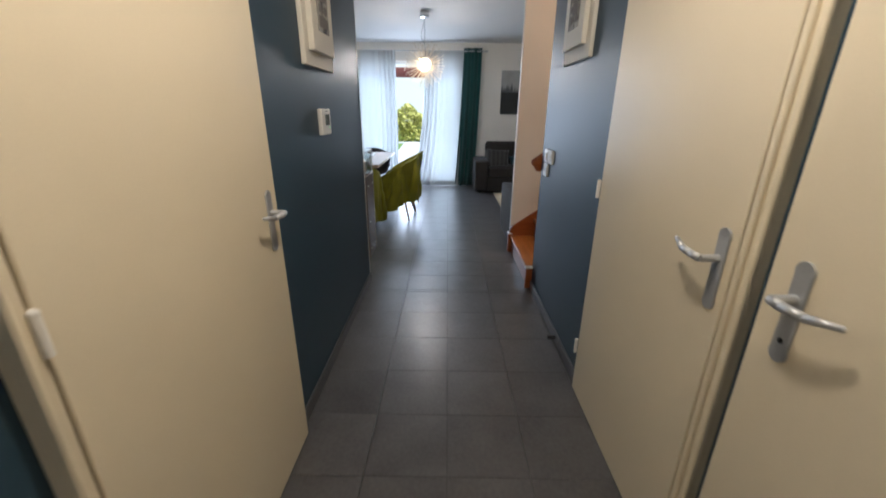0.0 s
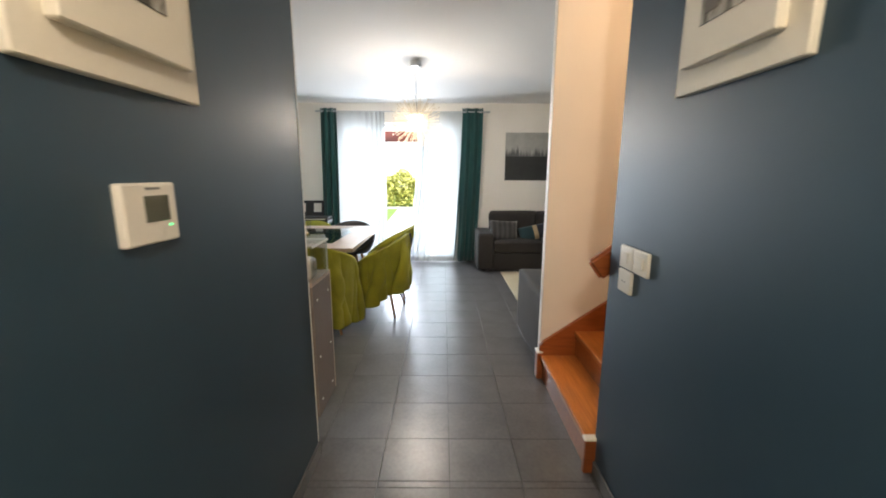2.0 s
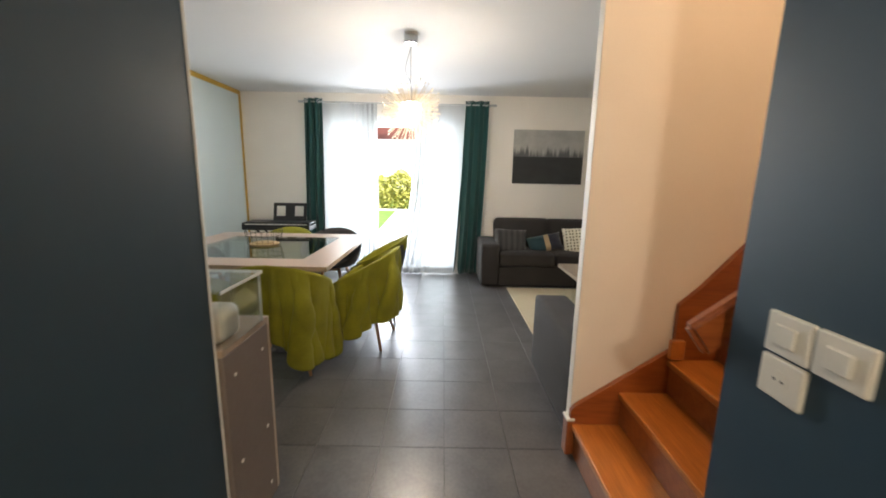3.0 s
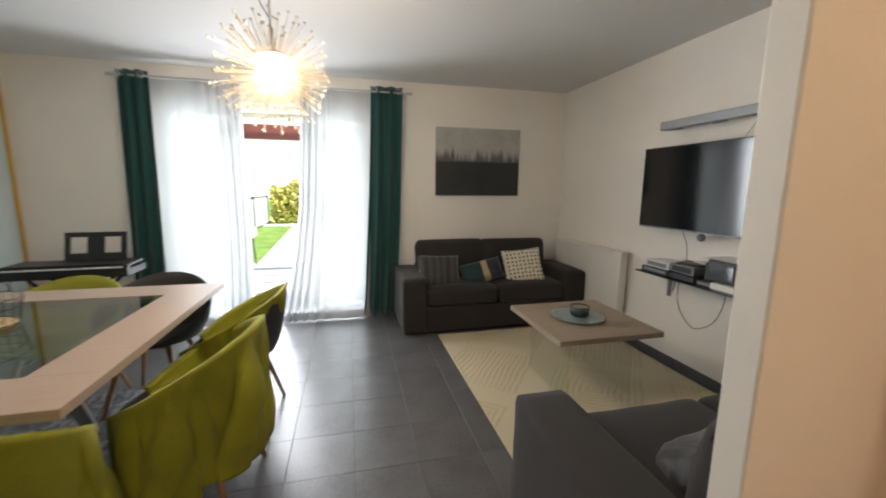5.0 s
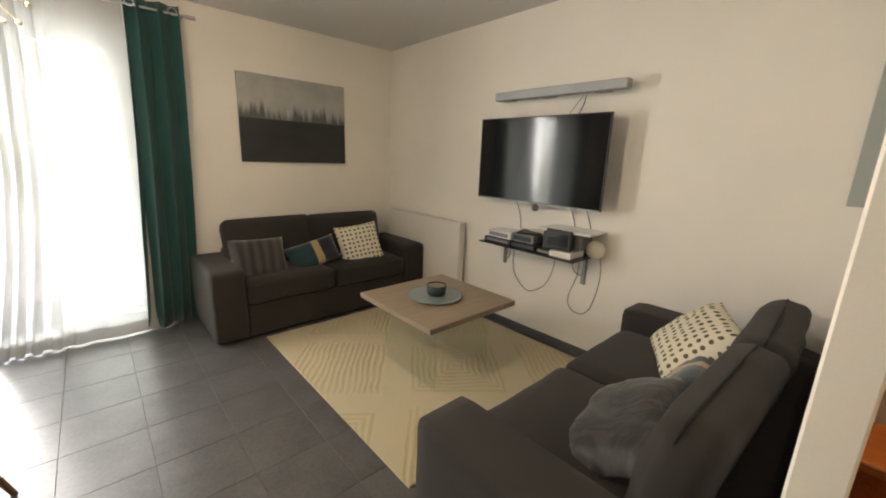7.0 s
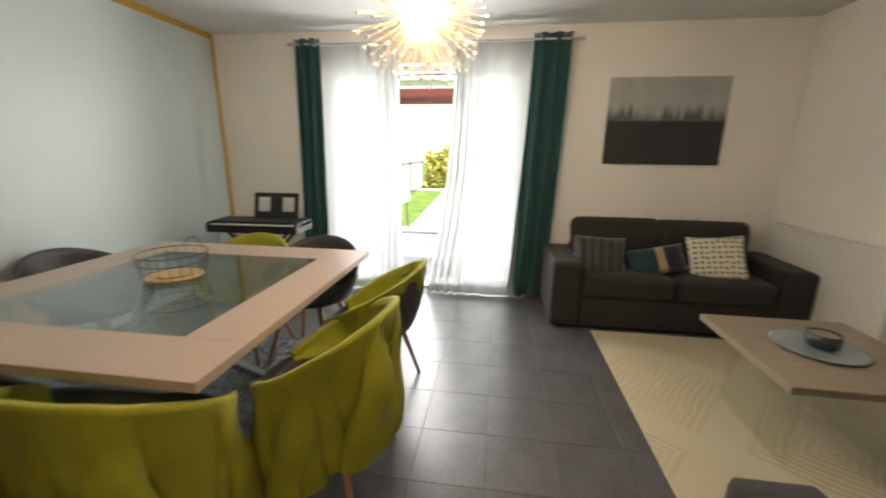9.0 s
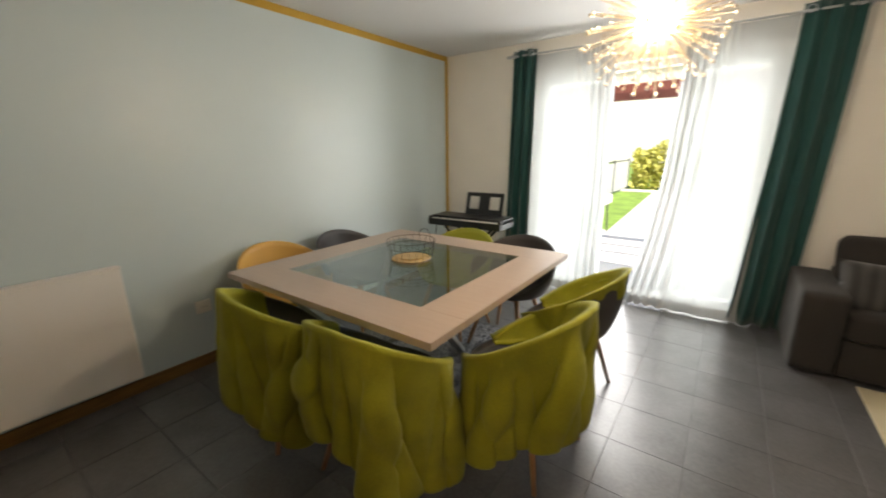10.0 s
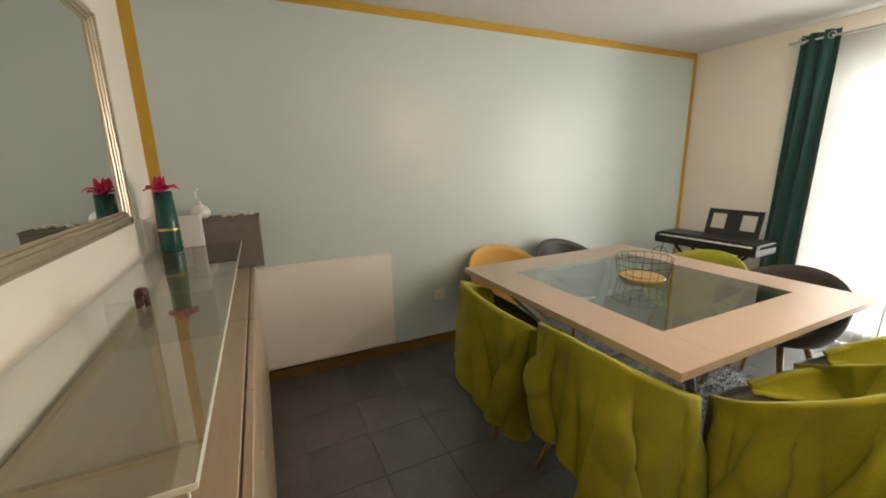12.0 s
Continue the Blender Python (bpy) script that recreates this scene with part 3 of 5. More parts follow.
# hall walls, with the door openings
bm = box(HL - 0.07, HL, 1.06, HEND, 0, CEIL, bevel=0.003)
box(HL - 0.07, HL, HS, 0.235, 0, CEIL, bm=bm)
box(HL - 0.07, HL, 0.235, 1.06, 2.04, CEIL, bm=bm)
setting("wall_hall_west", bm, M_BLUE, "slate blue satin painted hall wall", "wall")
bm = box(HR, HR + 0.07, 1.42, STAIR_S, 0, CEIL, bevel=0.003)
for a, b in ((0.50, 0.58), (HS, -0.36)):
    box(HR, HR + 0.07, a, b, 0, CEIL, bm=bm)
box(HR, HR + 0.07, 0.58, 1.42, 2.04, CEIL, bm=bm)
box(HR, HR + 0.07, -0.36, 0.50, 2.04, CEIL, bm=bm)
setting("wall_hall_east", bm, M_BLUE, "slate blue satin painted hall wall", "wall")
setting("wall_hall_south", box(HL - 0.07, HR + 0.07, HS - 0.1, HS, 0, CEIL), M_WHITE, "white painted wall at the entrance", "wall")
# closets behind the doors and the stairwell shell
setting("wall_closet_west", box(HL - 0.14, HL - 0.075, 0.0, 1.3, 0, 2.3), M_WHITE, "white painted closet back", "wall")
setting("wall_closet_east", box(HR + 0.075, HR + 0.14, -0.6, 1.6, 0, 2.3), M_WHITE, "white painted closet back", "wall")
bm = box(1.80, 1.88, 0.9, E_S, 0, 4.9)
box(HR + 0.14, 1.80, 0.82, 0.9, 0, 4.9, bm=bm)
box(HR + 0.07, HR + 0.14, 0.9, STAIR_S, 2.3, 4.9, bm=bm)
box(HR, HR + 0.07, 0.82, E_N, CEIL + 0.2, 4.9, bm=bm)
setting("wall_stairwell", bm, M_WHITE, "white painted stairwell walls", "wall")
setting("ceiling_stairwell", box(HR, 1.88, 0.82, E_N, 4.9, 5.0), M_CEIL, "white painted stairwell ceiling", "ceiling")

# painted ochre strips on the west wall
bm = box(WEST, WEST + 0.003, MIRW, NORTH, CEIL - 0.055, CEIL)
setting("trim_top", bm, M_OCHRE, "ochre painted strip below the ceiling", "trim")
setting("trim_side_north", box(WEST, WEST + 0.003, NORTH - 0.05, NORTH, 0.09, CEIL - 0.055), M_OCHRE, "ochre painted strip in the corner", "trim")
setting("trim_side_south", box(WEST, WEST + 0.003, MIRW, MIRW + 0.06, 0.09, CEIL - 0.055), M_OCHRE, "ochre painted strip in the corner", "trim")
setting("baseboard_west", box(WEST, WEST + 0.014, MIRW, NORTH, 0, 0.085, bevel=0.003), M_BASEW, "ochre brown wooden baseboard", "baseboard")
bm = box(WEST + 0.014, WX0, NORTH - 0.012, NORTH, 0, 0.075, bevel=0.003)
box(WX1, EAST - 0.012, NORTH - 0.012, NORTH, 0, 0.075, bevel=0.003, bm=bm)
box(EAST - 0.012, EAST, E_N, NORTH, 0, 0.075, bevel=0.003, bm=bm)
setting("baseboard_room", bm, M_PLINTH, "grey tile plinth along the white walls", "baseboard")
bm = box(HL, HL + 0.012, 1.10, HEND, 0, 0.072, bevel=0.003)
box(HL - 0.07, HL + 0.012, HEND, HEND + 0.012, 0, 0.072, bevel=0.003, bm=bm)
box(HR - 0.012, HR, 1.43, STAIR_S - 0.02, 0, 0.072, bevel=0.003, bm=bm)
box(HL, HL + 0.012, HS, 0.20, 0, 0.072, bevel=0.003, bm=bm)
setting("baseboard_hall", bm, M_PLINTH, "grey tile plinth along the blue hall walls", "baseboard")
# metal corner bead on the hall wall's end
setting("trim_corner_bead", box(HL - 0.012, HL + 0.002, HEND, HEND + 0.008, 0.074, CEIL, bevel=0.002), M_FRAME, "white corner bead on the wall end", "trim")


# ---- garden window ----
def window_unit():
    w = tagged(new("window_1"), "white framed garden door with three tall leaves", "window", kind="structure")
    y0, y1 = NORTH + 0.10, NORTH + 0.16
    bm = box(WX0, WX0 + 0.06, y0, y1, 0.03, WZ1, bevel=0.006)
    part("jamb", bm, M_FRAME, w)
    part("jamb", box(WX1 - 0.06, WX1, y0, y1, 0.03, WZ1, bevel=0.006), M_FRAME, w)
    part("head", box(WX0 + 0.06, WX1 - 0.06, y0, y1, WZ1 - 0.06, WZ1, bevel=0.006), M_FRAME, w)
    part("sill", box(WX0, WX1, NORTH, NORTH + 0.34, -0.01, 0.03, bevel=0.006), M_FRAME, w, "pale threshold")
    cuts = [WX0 + 0.06, -1.05, -0.42, WX1 - 0.06]
    for i, (a, b) in enumerate(zip(cuts, cuts[1:])):
        if i == 1:
            continue
        leaf = box(a, a + 0.075, y0 - 0.01, y1 - 0.01, 0.032, WZ1 - 0.06, bevel=0.006)
        box(b - 0.075, b, y0 - 0.01, y1 - 0.01, 0.032, WZ1 - 0.06, bevel=0.006, bm=leaf)
        box(a + 0.075, b - 0.075, y0 - 0.01, y1 - 0.01, 0.032, 0.11, bevel=0.004, bm=leaf)
        box(a + 0.075, b - 0.075, y0 - 0.01, y1 - 0.01, WZ1 - 0.13, WZ1 - 0.06, bevel=0.004, bm=leaf)
        lf = part("leaf", leaf, M_FRAME, w)
        pane = part("pane", box(a + 0.075, b - 0.075, y0 + 0.018, y0 + 0.026, 0.11, WZ1 - 0.13), M_GLASS, w)
        pane.visible_shadow = False
    h = part("handle", box(-1.105, -1.085, y0 - 0.02, y0 - 0.01, 0.93, 1.06, bevel=0.004), M_FRAME, w)
    part("lever", rod((-1.095, y0 - 0.035, 1.0), (-1.095, y0 - 0.04, 0.88), 0.008), M_FRAME, w)


window_unit()


# ---- hall doors ----
def lever_handle(parent, side, along, y, z, keyhole=False):
    """A lever on a long back plate. side: the way it faces along x; along: the way the lever points along y."""
    x = side * 0.003
    pl = box(min(0, side * 0.006), max(0, side * 0.006), y - 0.020, y + 0.020, z - 0.117, z + 0.057, bevel=0.0025)
    for zz in (z - 0.117, z + 0.057):
        rod((side * 0.0002, y, zz), (side * 0.0058, y, zz), 0.020, n=24, bm=pl)
    plate = part("handle_plate", pl, M_STEEL, parent, "brushed steel plate")
    bm = rod((side * 0.006, y, z), (side * 0.052, y, z), 0.010)
    part("neck", bm, M_STEEL, plate)
    pts = [(side * 0.052, y, z), (side * 0.056, y + along * 0.03, z + 0.001), (side * 0.052, y + along * 0.075, z + 0.002), (side * 0.040, y + along * 0.125, z + 0.012)]
    bm = bmesh.new()
    for a, b, r, s in zip(pts, pts[1:], (0.010, 0.010, 0.009), (0.010, 0.009, 0.006)):
        rod(a, b, r, s, bm=bm)
        ball(b, s, bm=bm)
    part("lever", bm, M_STEEL, plate, "polished steel lever", smooth=True)
    if keyhole:
        part("keyhole", rod((side * 0.0055, y, z - 0.09), (side * 0.0075, y, z - 0.09), 0.006), M_BLACK, plate)


def door(name, face, y0, y1, side, lever_y, lever_way, label, keyhole=False, hinges=(), zlever=1.038):
    d = tagged(new(name), label, "door", kind="structure")
    d.location = (face, 0, 0)
    a, b = (0, -0.04 * side) if side > 0 else (0, 0.04)
    part("leaf", box(min(a, b), max(a, b), y0, y1, 0.008, 2.04, bevel=0.003), M_DOOR, d)
    lever_handle(d, side, lever_way, lever_y, zlever, keyhole)
    for hy in hinges:
        for z in (0.25, 1.05, 1.82):
            bm = rod((side * 0.007, hy, z - 0.034), (side * 0.007, hy, z + 0.034), 0.0080)
            ball((side * 0.007, hy, z + 0.038), 0.0088, bm=bm)
            part("hinge", bm, M_PLASTIC, d)
    return d


door("door_1", -0.666, 0.25, 1.10, 1, 1.034, -1, "cream painted flush hall door with steel lever, closed", hinges=(0.243,))
door("door_2", 0.612, 0.60, 1.44, -1, 0.643, 1, "cream painted flush hall door with steel lever, closed", hinges=(1.446,))
door("door_3", 0.612, -0.36, 0.500, -1, 0.422, -1, "cream painted flush door with keyhole plate, closed", keyhole=True)
bm = box(HL, -0.664, 0.216, 0.243, 0, 2.09, bevel=0.004)
box(HL, -0.656, 0.210, 0.222, 0, 2.09, bevel=0.004, bm=bm)
box(HL, -0.67, 0.224, 1.10, 2.045, 2.09, bevel=0.004, bm=bm)
setting("trim_door_1", bm, M_DOOR, "cream painted door frame", "trim")
bm = box(0.614, HR + 0.03, 0.537, 0.597, 0, 2.09, bevel=0.004, seg=2)
for a, b in ((0.535, 0.551), (0.567, 0.580)):
    box(0.604, 0.618, a, b, 0, 2.09, bevel=0.005, seg=2, bm=bm)
box(0.62, HR, 0.586, 1.45, 2.045, 2.09, bevel=0.004, bm=bm)
setting("trim_door_2", bm, M_DOOR, "cream painted door frame", "trim")
bm = rod((HR - 0.06, 1.85, 0.045), (HR - 0.012, 1.85, 0.045), 0.011)
tagged(part("door_stop", bm, M_BLACK), "small black door stop fixed at the plinth", "door stop")


# ---- pictures, controls on the hall walls ----
def hall_picture(face, side, y0, y1, z0, z1, label):
    t = thing("framed_picture", label, "picture", pose(face, 0, 0))
    s = side
    part("back_panel", box(min(0, s * 0.022), max(0, s * 0.022), y0, y1, z0, z1, bevel=0.003), M_MOUNT, t, "ivory board")
    a, b, c, d = y0 + 0.055, y1 - 0.055, z0 + 0.065, z1 - 0.065
    part("inner_frame", box(min(s * 0.022, s * 0.048), max(s * 0.022, s * 0.048), a, b, c, d, bevel=0.003), M_MOUNT, t)
    a, b, c, d = a + 0.075, b - 0.075, c + 0.09, d - 0.09
    part("print", box(min(s * 0.048, s * 0.051), max(s * 0.048, s * 0.051), a, b, c, d), M_SKETCH, t, "grey sketched print")
    random.seed(int(face * 100))
    for i in range(3):
        for j in range(4):
            yy, zz = a + 0.02 + (b - a - 0.04) * (i + 0.5) / 3, c + 0.02 + (d - c - 0.04) * (j + 0.5) / 4
            k = random.uniform(0.012, 0.024)
            part("print_mark", box(min(s * 0.051, s * 0.053), max(s * 0.051, s * 0.053), yy - k, yy + k, zz - k * 1.1, zz + k * 0.9), M_FELT, t)


hall_picture(HL, 1, 1.62, 2.048, 1.560, 2.12, "square ivory framed sketch on the blue hall wall")
hall_picture(HR, -1, 1.842, 2.275, 1.624, 2.18, "square ivory framed sketch on the blue hall wall")


def thermostat():
    t = thing("thermostat", "white wall thermostat with small grey display", "thermostat", pose(HL, 0, 0))
    part("case", box(0, 0.022, 1.770, 1.918, 1.250, 1.376, bevel=0.005, seg=2), M_PLASTIC, t)
    part("display", box(0.022, 0.024, 1.822, 1.892, 1.296, 1.350, bevel=0.001), M_SCREEN, t, "grey green display")
    part("logo_bar", box(0.022, 0.0232, 1.83, 1.87, 1.362, 1.367), M_GREYPL, t)
    part("indicator", box(0.022, 0.0235, 1.887, 1.897, 1.284, 1.2865), M_LED, t, "lit green indicator")


thermostat()


def wall_switch(y0, z0, kind, face=HR, side=-1):
    label = {"switch": "white square light switch on the blue wall", "socket": "white square socket on the wall"}[kind]
    t = thing("light_switch" if kind == "switch" else "wall_socket", label, kind, pose(face, y0, z0), group="switches by the stairs" if kind == "switch" else "")
    s = side
    part("plate", box(min(0, s * 0.014), max(0, s * 0.014), 0, 0.1, 0, 0.088, bevel=0.004, seg=2), M_PLASTIC, t)
    if kind == "switch":
        bm = box(min(s * 0.014, s * 0.021), max(s * 0.014, s * 0.021), 0.026, 0.074, 0.022, 0.066, bevel=0.003)
        part("rocker", bm, M_PLASTIC, t)
    else:
        bm = rod((s * 0.0135, 0.05, 0.044), (s * 0.0155, 0.05, 0.044), 0.021, n=20)
        part("outlet", bm, M_PLASTIC, t)
        for y in (0.0405, 0.0595):
            part("pin_hole", rod((s * 0.0150, y, 0.044), (s * 0.0159, y, 0.044), 0.0032, n=10), M_BLACK, t)


wall_switch(2.345, 1.040, "switch")
wall_switch(2.453, 1.040, "switch")
wall_switch(2.453, 0.945, "socket")
wall_switch(4.345, 0.388, "socket", WEST, 1)


# ---- stairs ----
def staircase():
    t = thing("staircase", "orange varnished wooden stairs with closed risers", "stairs", pose(0, 0, 0))
    g, h = 0.220, 0.178
    for i in range(4):
        x = 0.594 + g * i
        z = h * (i + 1)
        y1 = E_S - 0.03
        part("tread", box(x, x + g + 0.04, STAIR_S + 0.01, y1, z - 0.032, z, bevel=0.007, seg=2), M_STAIR, t)
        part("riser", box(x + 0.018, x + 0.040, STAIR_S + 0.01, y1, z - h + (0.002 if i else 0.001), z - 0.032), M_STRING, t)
    for i in range(5):
        z = h * (5 + i)
        y = 2.60 - 0.22 * i
        part("tread", box(0.80, 1.78, y - 0.26, y, z - 0.032, z, bevel=0.006), M_STAIR, t)
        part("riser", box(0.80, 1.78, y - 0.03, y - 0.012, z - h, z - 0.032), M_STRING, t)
    def board(pts):
        bm = bmesh.new()
        lo = [bm.verts.new((x, E_S - 0.030, z)) for x, z in pts]
        hi = [bm.verts.new((x, E_S - 0.002, z)) for x, z in pts]
        bm.faces.new(lo)
        bm.faces.new(hi[::-1])
        for k in range(len(pts)):
            bm.faces.new((lo[k], lo[(k + 1) % len(pts)], hi[(k + 1) % len(pts)], hi[k]))
        bmesh.ops.bevel(bm, geom=list(bm.edges), offset=0.003, segments=1, affect="EDGES")
        return bm
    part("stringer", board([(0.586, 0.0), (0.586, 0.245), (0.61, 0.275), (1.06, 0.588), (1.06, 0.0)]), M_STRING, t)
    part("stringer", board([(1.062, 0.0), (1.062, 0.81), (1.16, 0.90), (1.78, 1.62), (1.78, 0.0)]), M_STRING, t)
    part("stringer_block", box(1.03, 1.10, E_S - 0.06, E_S - 0.031, 0.545, 0.64, bevel=0.004), M_STAIR, t, "pale joint block")
    # lower end of the handrail on the wall beside the flight
    bm = bmesh.new()
    a, c = Vector((0.598, STAIR_S + 0.062, 0.975)), Vector((1.62, STAIR_S + 0.062, 1.735))
    d = c - a
    bmesh.ops.create_cube(bm, size=1, matrix=Matrix.Translation((a + c) / 2) @ Matrix.Rotation(-math.atan2(d.z, d.x), 4, "Y") @ Matrix.Diagonal((d.length, 0.042, 0.105, 1)))
    bmesh.ops.bevel(bm, geom=list(bm.edges), offset=0.012, segments=3, affect="EDGES")
    part("handrail", bm, M_STRING, t, "red brown handrail", smooth=False)
    for x in (0.72, 1.45):
        z = 1.00 + 0.746 * (x - 0.655) - 0.06
        part("rail_bracket", box(x - 0.02, x + 0.02, STAIR_S - 0.002, STAIR_S + 0.07, z - 0.045, z + 0.01, bevel=0.008, seg=2), M_PLASTIC, t, "pale bracket")
    part("newel_foot", box(0.588, 0.650, STAIR_S - 0.018, STAIR_S + 0.012, 0, 0.172, bevel=0.006, seg=2), M_STRING, t, "red brown post foot")
    part("newel_cap", box(0.584, 0.654, STAIR_S - 0.022, STAIR_S + 0.016, 0.172, 0.188, bevel=0.004), M_PLASTIC, t, "white cap")
    part("newel_foot", box(0.572, 0.606, E_S - 0.034, E_S + 0.03, 0, 0.190, bevel=0.006, seg=2), M_STRING, t, "red brown post foot")
    part("newel_cap", box(0.568, 0.610, E_S - 0.037, E_S + 0.034, 0.190, 0.205, bevel=0.004), M_PLASTIC, t, "white cap")


staircase()


# ---- curtains ----
def curtain(name, x0t, x1t, x0b, x1b, z0, z1, y, folds, amp, material, label, lean=0.0, seed=0, nu=90, nv=24, thick=0.0):
    def f(u, v):
        a, b = x0t + (x1t - x0t) * u, x0b + (x1b - x0b) * u
        w = 1 - v
        x = a + (b - a) * w ** 1.4
        ph = u * folds * 2 * math.pi
        k = amp * (0.65 + 0.35 * w)
        yy = y + lean * w + k * math.sin(ph + 0.5 * math.sin(v * 4 + seed)) + amp * 0.5 * noise.noise(Vector((u * folds * 0.7 + seed, v * 1.4, seed)))
        x += 0.18 * amp * math.sin(ph * 2 + 1.2 * v) + 0.02 * w * noise.noise(Vector((u * 3 + seed, v * 2.2, 5)))
        if v < 0.03:
            yy -= 0.01 * (1 - v / 0.03) * math.sin(ph * 0.5)
        return (x, yy, z0 + (z1 - z0) * v)
    t = thing(name, label, "curtain")
    part("cloth", sheet(f, nu, nv), material, t, smooth=True, thick=thick)
    return t


rodt = thing("curtain_rod", "thin grey metal curtain rod above the window", "curtain rod")
part("pole", rod((-1.99, 7.20, 2.348), (0.585, 7.20, 2.342), 0.0085), M_STEEL, rodt)
for x, z in ((-2.0, 2.348), (0.592, 2.342)):
    part("finial", rod((x - 0.03, 7.20, z), (x + 0.03, 7.20, z), 0.014, n=14), M_STEEL, rodt)
for x in (-1.975, -0.70, 0.545):
    part("bracket", rod((x, 7.20, 2.345), (x, NORTH, 2.345), 0.007), M_STEEL, rodt)
for (a, b, c, d, lab, sd, yl) in ((-1.96, -1.72, -2.02, -1.74, "bottle green velvet curtain with metal eyelets, drawn aside", 1, 0.02),
                              (0.20, 0.515, 0.09, 0.44, "bottle green velvet curtain with metal eyelets, drawn aside", 5, 0.06)):
    cu = curtain("curtain", a, b, c, d, 0.012, 2.395, 7.20, 2.6, 0.042, M_GREEN, lab, lean=yl, seed=sd, thick=0.003)
    tagged(cu, group="green curtains")
    for k in (0, 3):
        x = a + (b - a) * (k + 0.5) / 4
        bm = bmesh.new()
        for q in range(14):
            ang0, ang1 = q * math.pi / 7, (q + 1) * math.pi / 7
            rod((x + 0.024 * math.cos(ang0), 7.158, 2.345 + 0.024 * math.sin(ang0)), (x + 0.024 * math.cos(ang1), 7.158, 2.345 + 0.024 * math.sin(ang1)), 0.004, n=6, bm=bm)
        part("eyelet", bm, M_CHROME, cu, "chrome eyelet")


def sheer_curtain(outer, inner, z1, label, seed):
    """Voile on a tape: flat towards the wall, gathered at the inner edge. inner: (x, z) pairs from the floor up."""
    zs, xs = [p[1] for p in inner], [p[0] for p in inner]

    def f(u, v):
        z = 0.012 + (z1 - 0.012) * v
        edge = float(np.interp(z, zs, xs))
        g = u ** 0.75
        x = outer + (edge - outer) * g
        bunch = 0.35 + 0.65 * max(0.0, min(1.0, (u - 0.38) / 0.25))
        ph = 2 * math.pi * (2.2 * u + 4.4 * u ** 2.2) + 0.5 * math.sin(2.3 * v + seed)
        y = 7.262 + bunch * (0.016 + 0.010 * (1 - v)) * math.sin(ph) + 0.018 * noise.noise(Vector((u * 4 + seed, v * 1.3, seed)))
        x += 0.012 * bunch * math.sin(2 * ph + v) * (1 - 0.5 * v)
        if v < 0.06:
            y -= 0.03 * (1 - v / 0.06) ** 2
        return (x, y, z)
    t = thing("sheer_curtain", label, "curtain", group="sheer curtains")
    part("cloth", sheet(f, 150, 30), M_SHEER, t, smooth=True)
    part("hem", sheet(lambda u, v: tuple(Vector(f(u, 0.035 * v)) + Vector((0, -0.003, 0))), 150, 2), M_SHEER, t, smooth=True)


sheer_curtain(-1.80, ((-1.02, 0.0), (-0.99, 0.9), (-1.0, 2.4)), 2.345, "white sheer voile curtain hanging to the floor", 2)
sheer_curtain(0.20, ((-0.735, 0.0), (-0.60, 0.7), (-0.53, 1.2), (-0.485, 1.9), (-0.47, 2.4)), 2.345, "white sheer voile curtain pushed aside in the middle", 8)


# ---- chandelier ----
def chandelier():
    c = Vector((-0.355, 5.11, 1.912))
    t = thing("chandelier", "chrome starburst chandelier with crystal beads, lit", "chandelier", pose(*c))
    top = CEIL - c.z
    part("canopy", turned([(0, top), (0.055, top), (0.055, top - 0.05), (0.05, top - 0.06), (0, top - 0.06)]), M_CHROME, t, smooth=False)
    part("cord", rod((0, 0, 0.06), (0, 0, top - 0.06), 0.004), M_STEEL, t)
    wire("slack_cable", [(0.01, 0, top - 0.06), (-0.03, 0.01, top - 0.16), (-0.05, 0, top - 0.28), (0.0, 0, top - 0.34), (0.012, 0, 0.12), (0.005, 0, 0.06)], 0.0022, M_CABLE, t)
    core = bmesh.new()
    ball((0, 0, 0), 0.066, 18, bm=core)
    part("hub", core, M_BULB, t, "glowing core", smooth=True)
    # added cup that keeps the bulb's upward light off the ceiling
    part("shade_cup", turned([(0, 0.082), (0.05, 0.081), (0.074, 0.070), (0.076, 0.074), (0.055, 0.090), (0.012, 0.096), (0, 0.096)], 28), M_CHROME, t, "chrome cup added above the core to shade the ceiling", smooth=True)
    random.seed(4)
    n = 150
    stem = finish(rod((0, 0, 0.06), (0, 0, 0.205), 0.0021, n=6))
    stem.materials.append(M_PEARL)
    bead_bm = bmesh.new()
    bmesh.ops.create_icosphere(bead_bm, subdivisions=2, radius=0.0072)
    bead = finish(bead_bm, True)
    bead.materials.append(M_PEARL)
    small = bmesh.new()
    for i in range(n):
        z = 1 - 2 * (i + 0.5) / n
        a = i * 2.39996
        d = Vector((math.sqrt(1 - z * z) * math.cos(a), math.sqrt(1 - z * z) * math.sin(a), z))
        r = random.uniform(0.225, 0.272)
        ob = new("stem", stem)
        ob.parent = t
        ob.matrix_local = d.to_track_quat("Z", "Y").to_matrix().to_4x4() @ Matrix.Diagonal((1, 1, r / 0.205, 1))
        ob = new("bead", bead)
        ob.parent = t
        ob.location = d * r
        for k in (0.62, 0.80):
            if random.random() < 0.5:
                bmesh.ops.create_icosphere(small, subdivisions=1, radius=0.0052, matrix=Matrix.Translation(d * r * k))
    tagged(part("small_bead", small, M_PEARL, t, "small clear beads along the stems", smooth=True), kind="stuff")


chandelier()
hl = thing("ceiling_lamp", "small round glass ceiling lamp in the hall, lit", "lamp", pose(0.0, 0.45, 0))
part("base", turned([(0, 2.48), (0.09, 2.48), (0.09, 2.45), (0, 2.45)]), M_FRAME, hl)
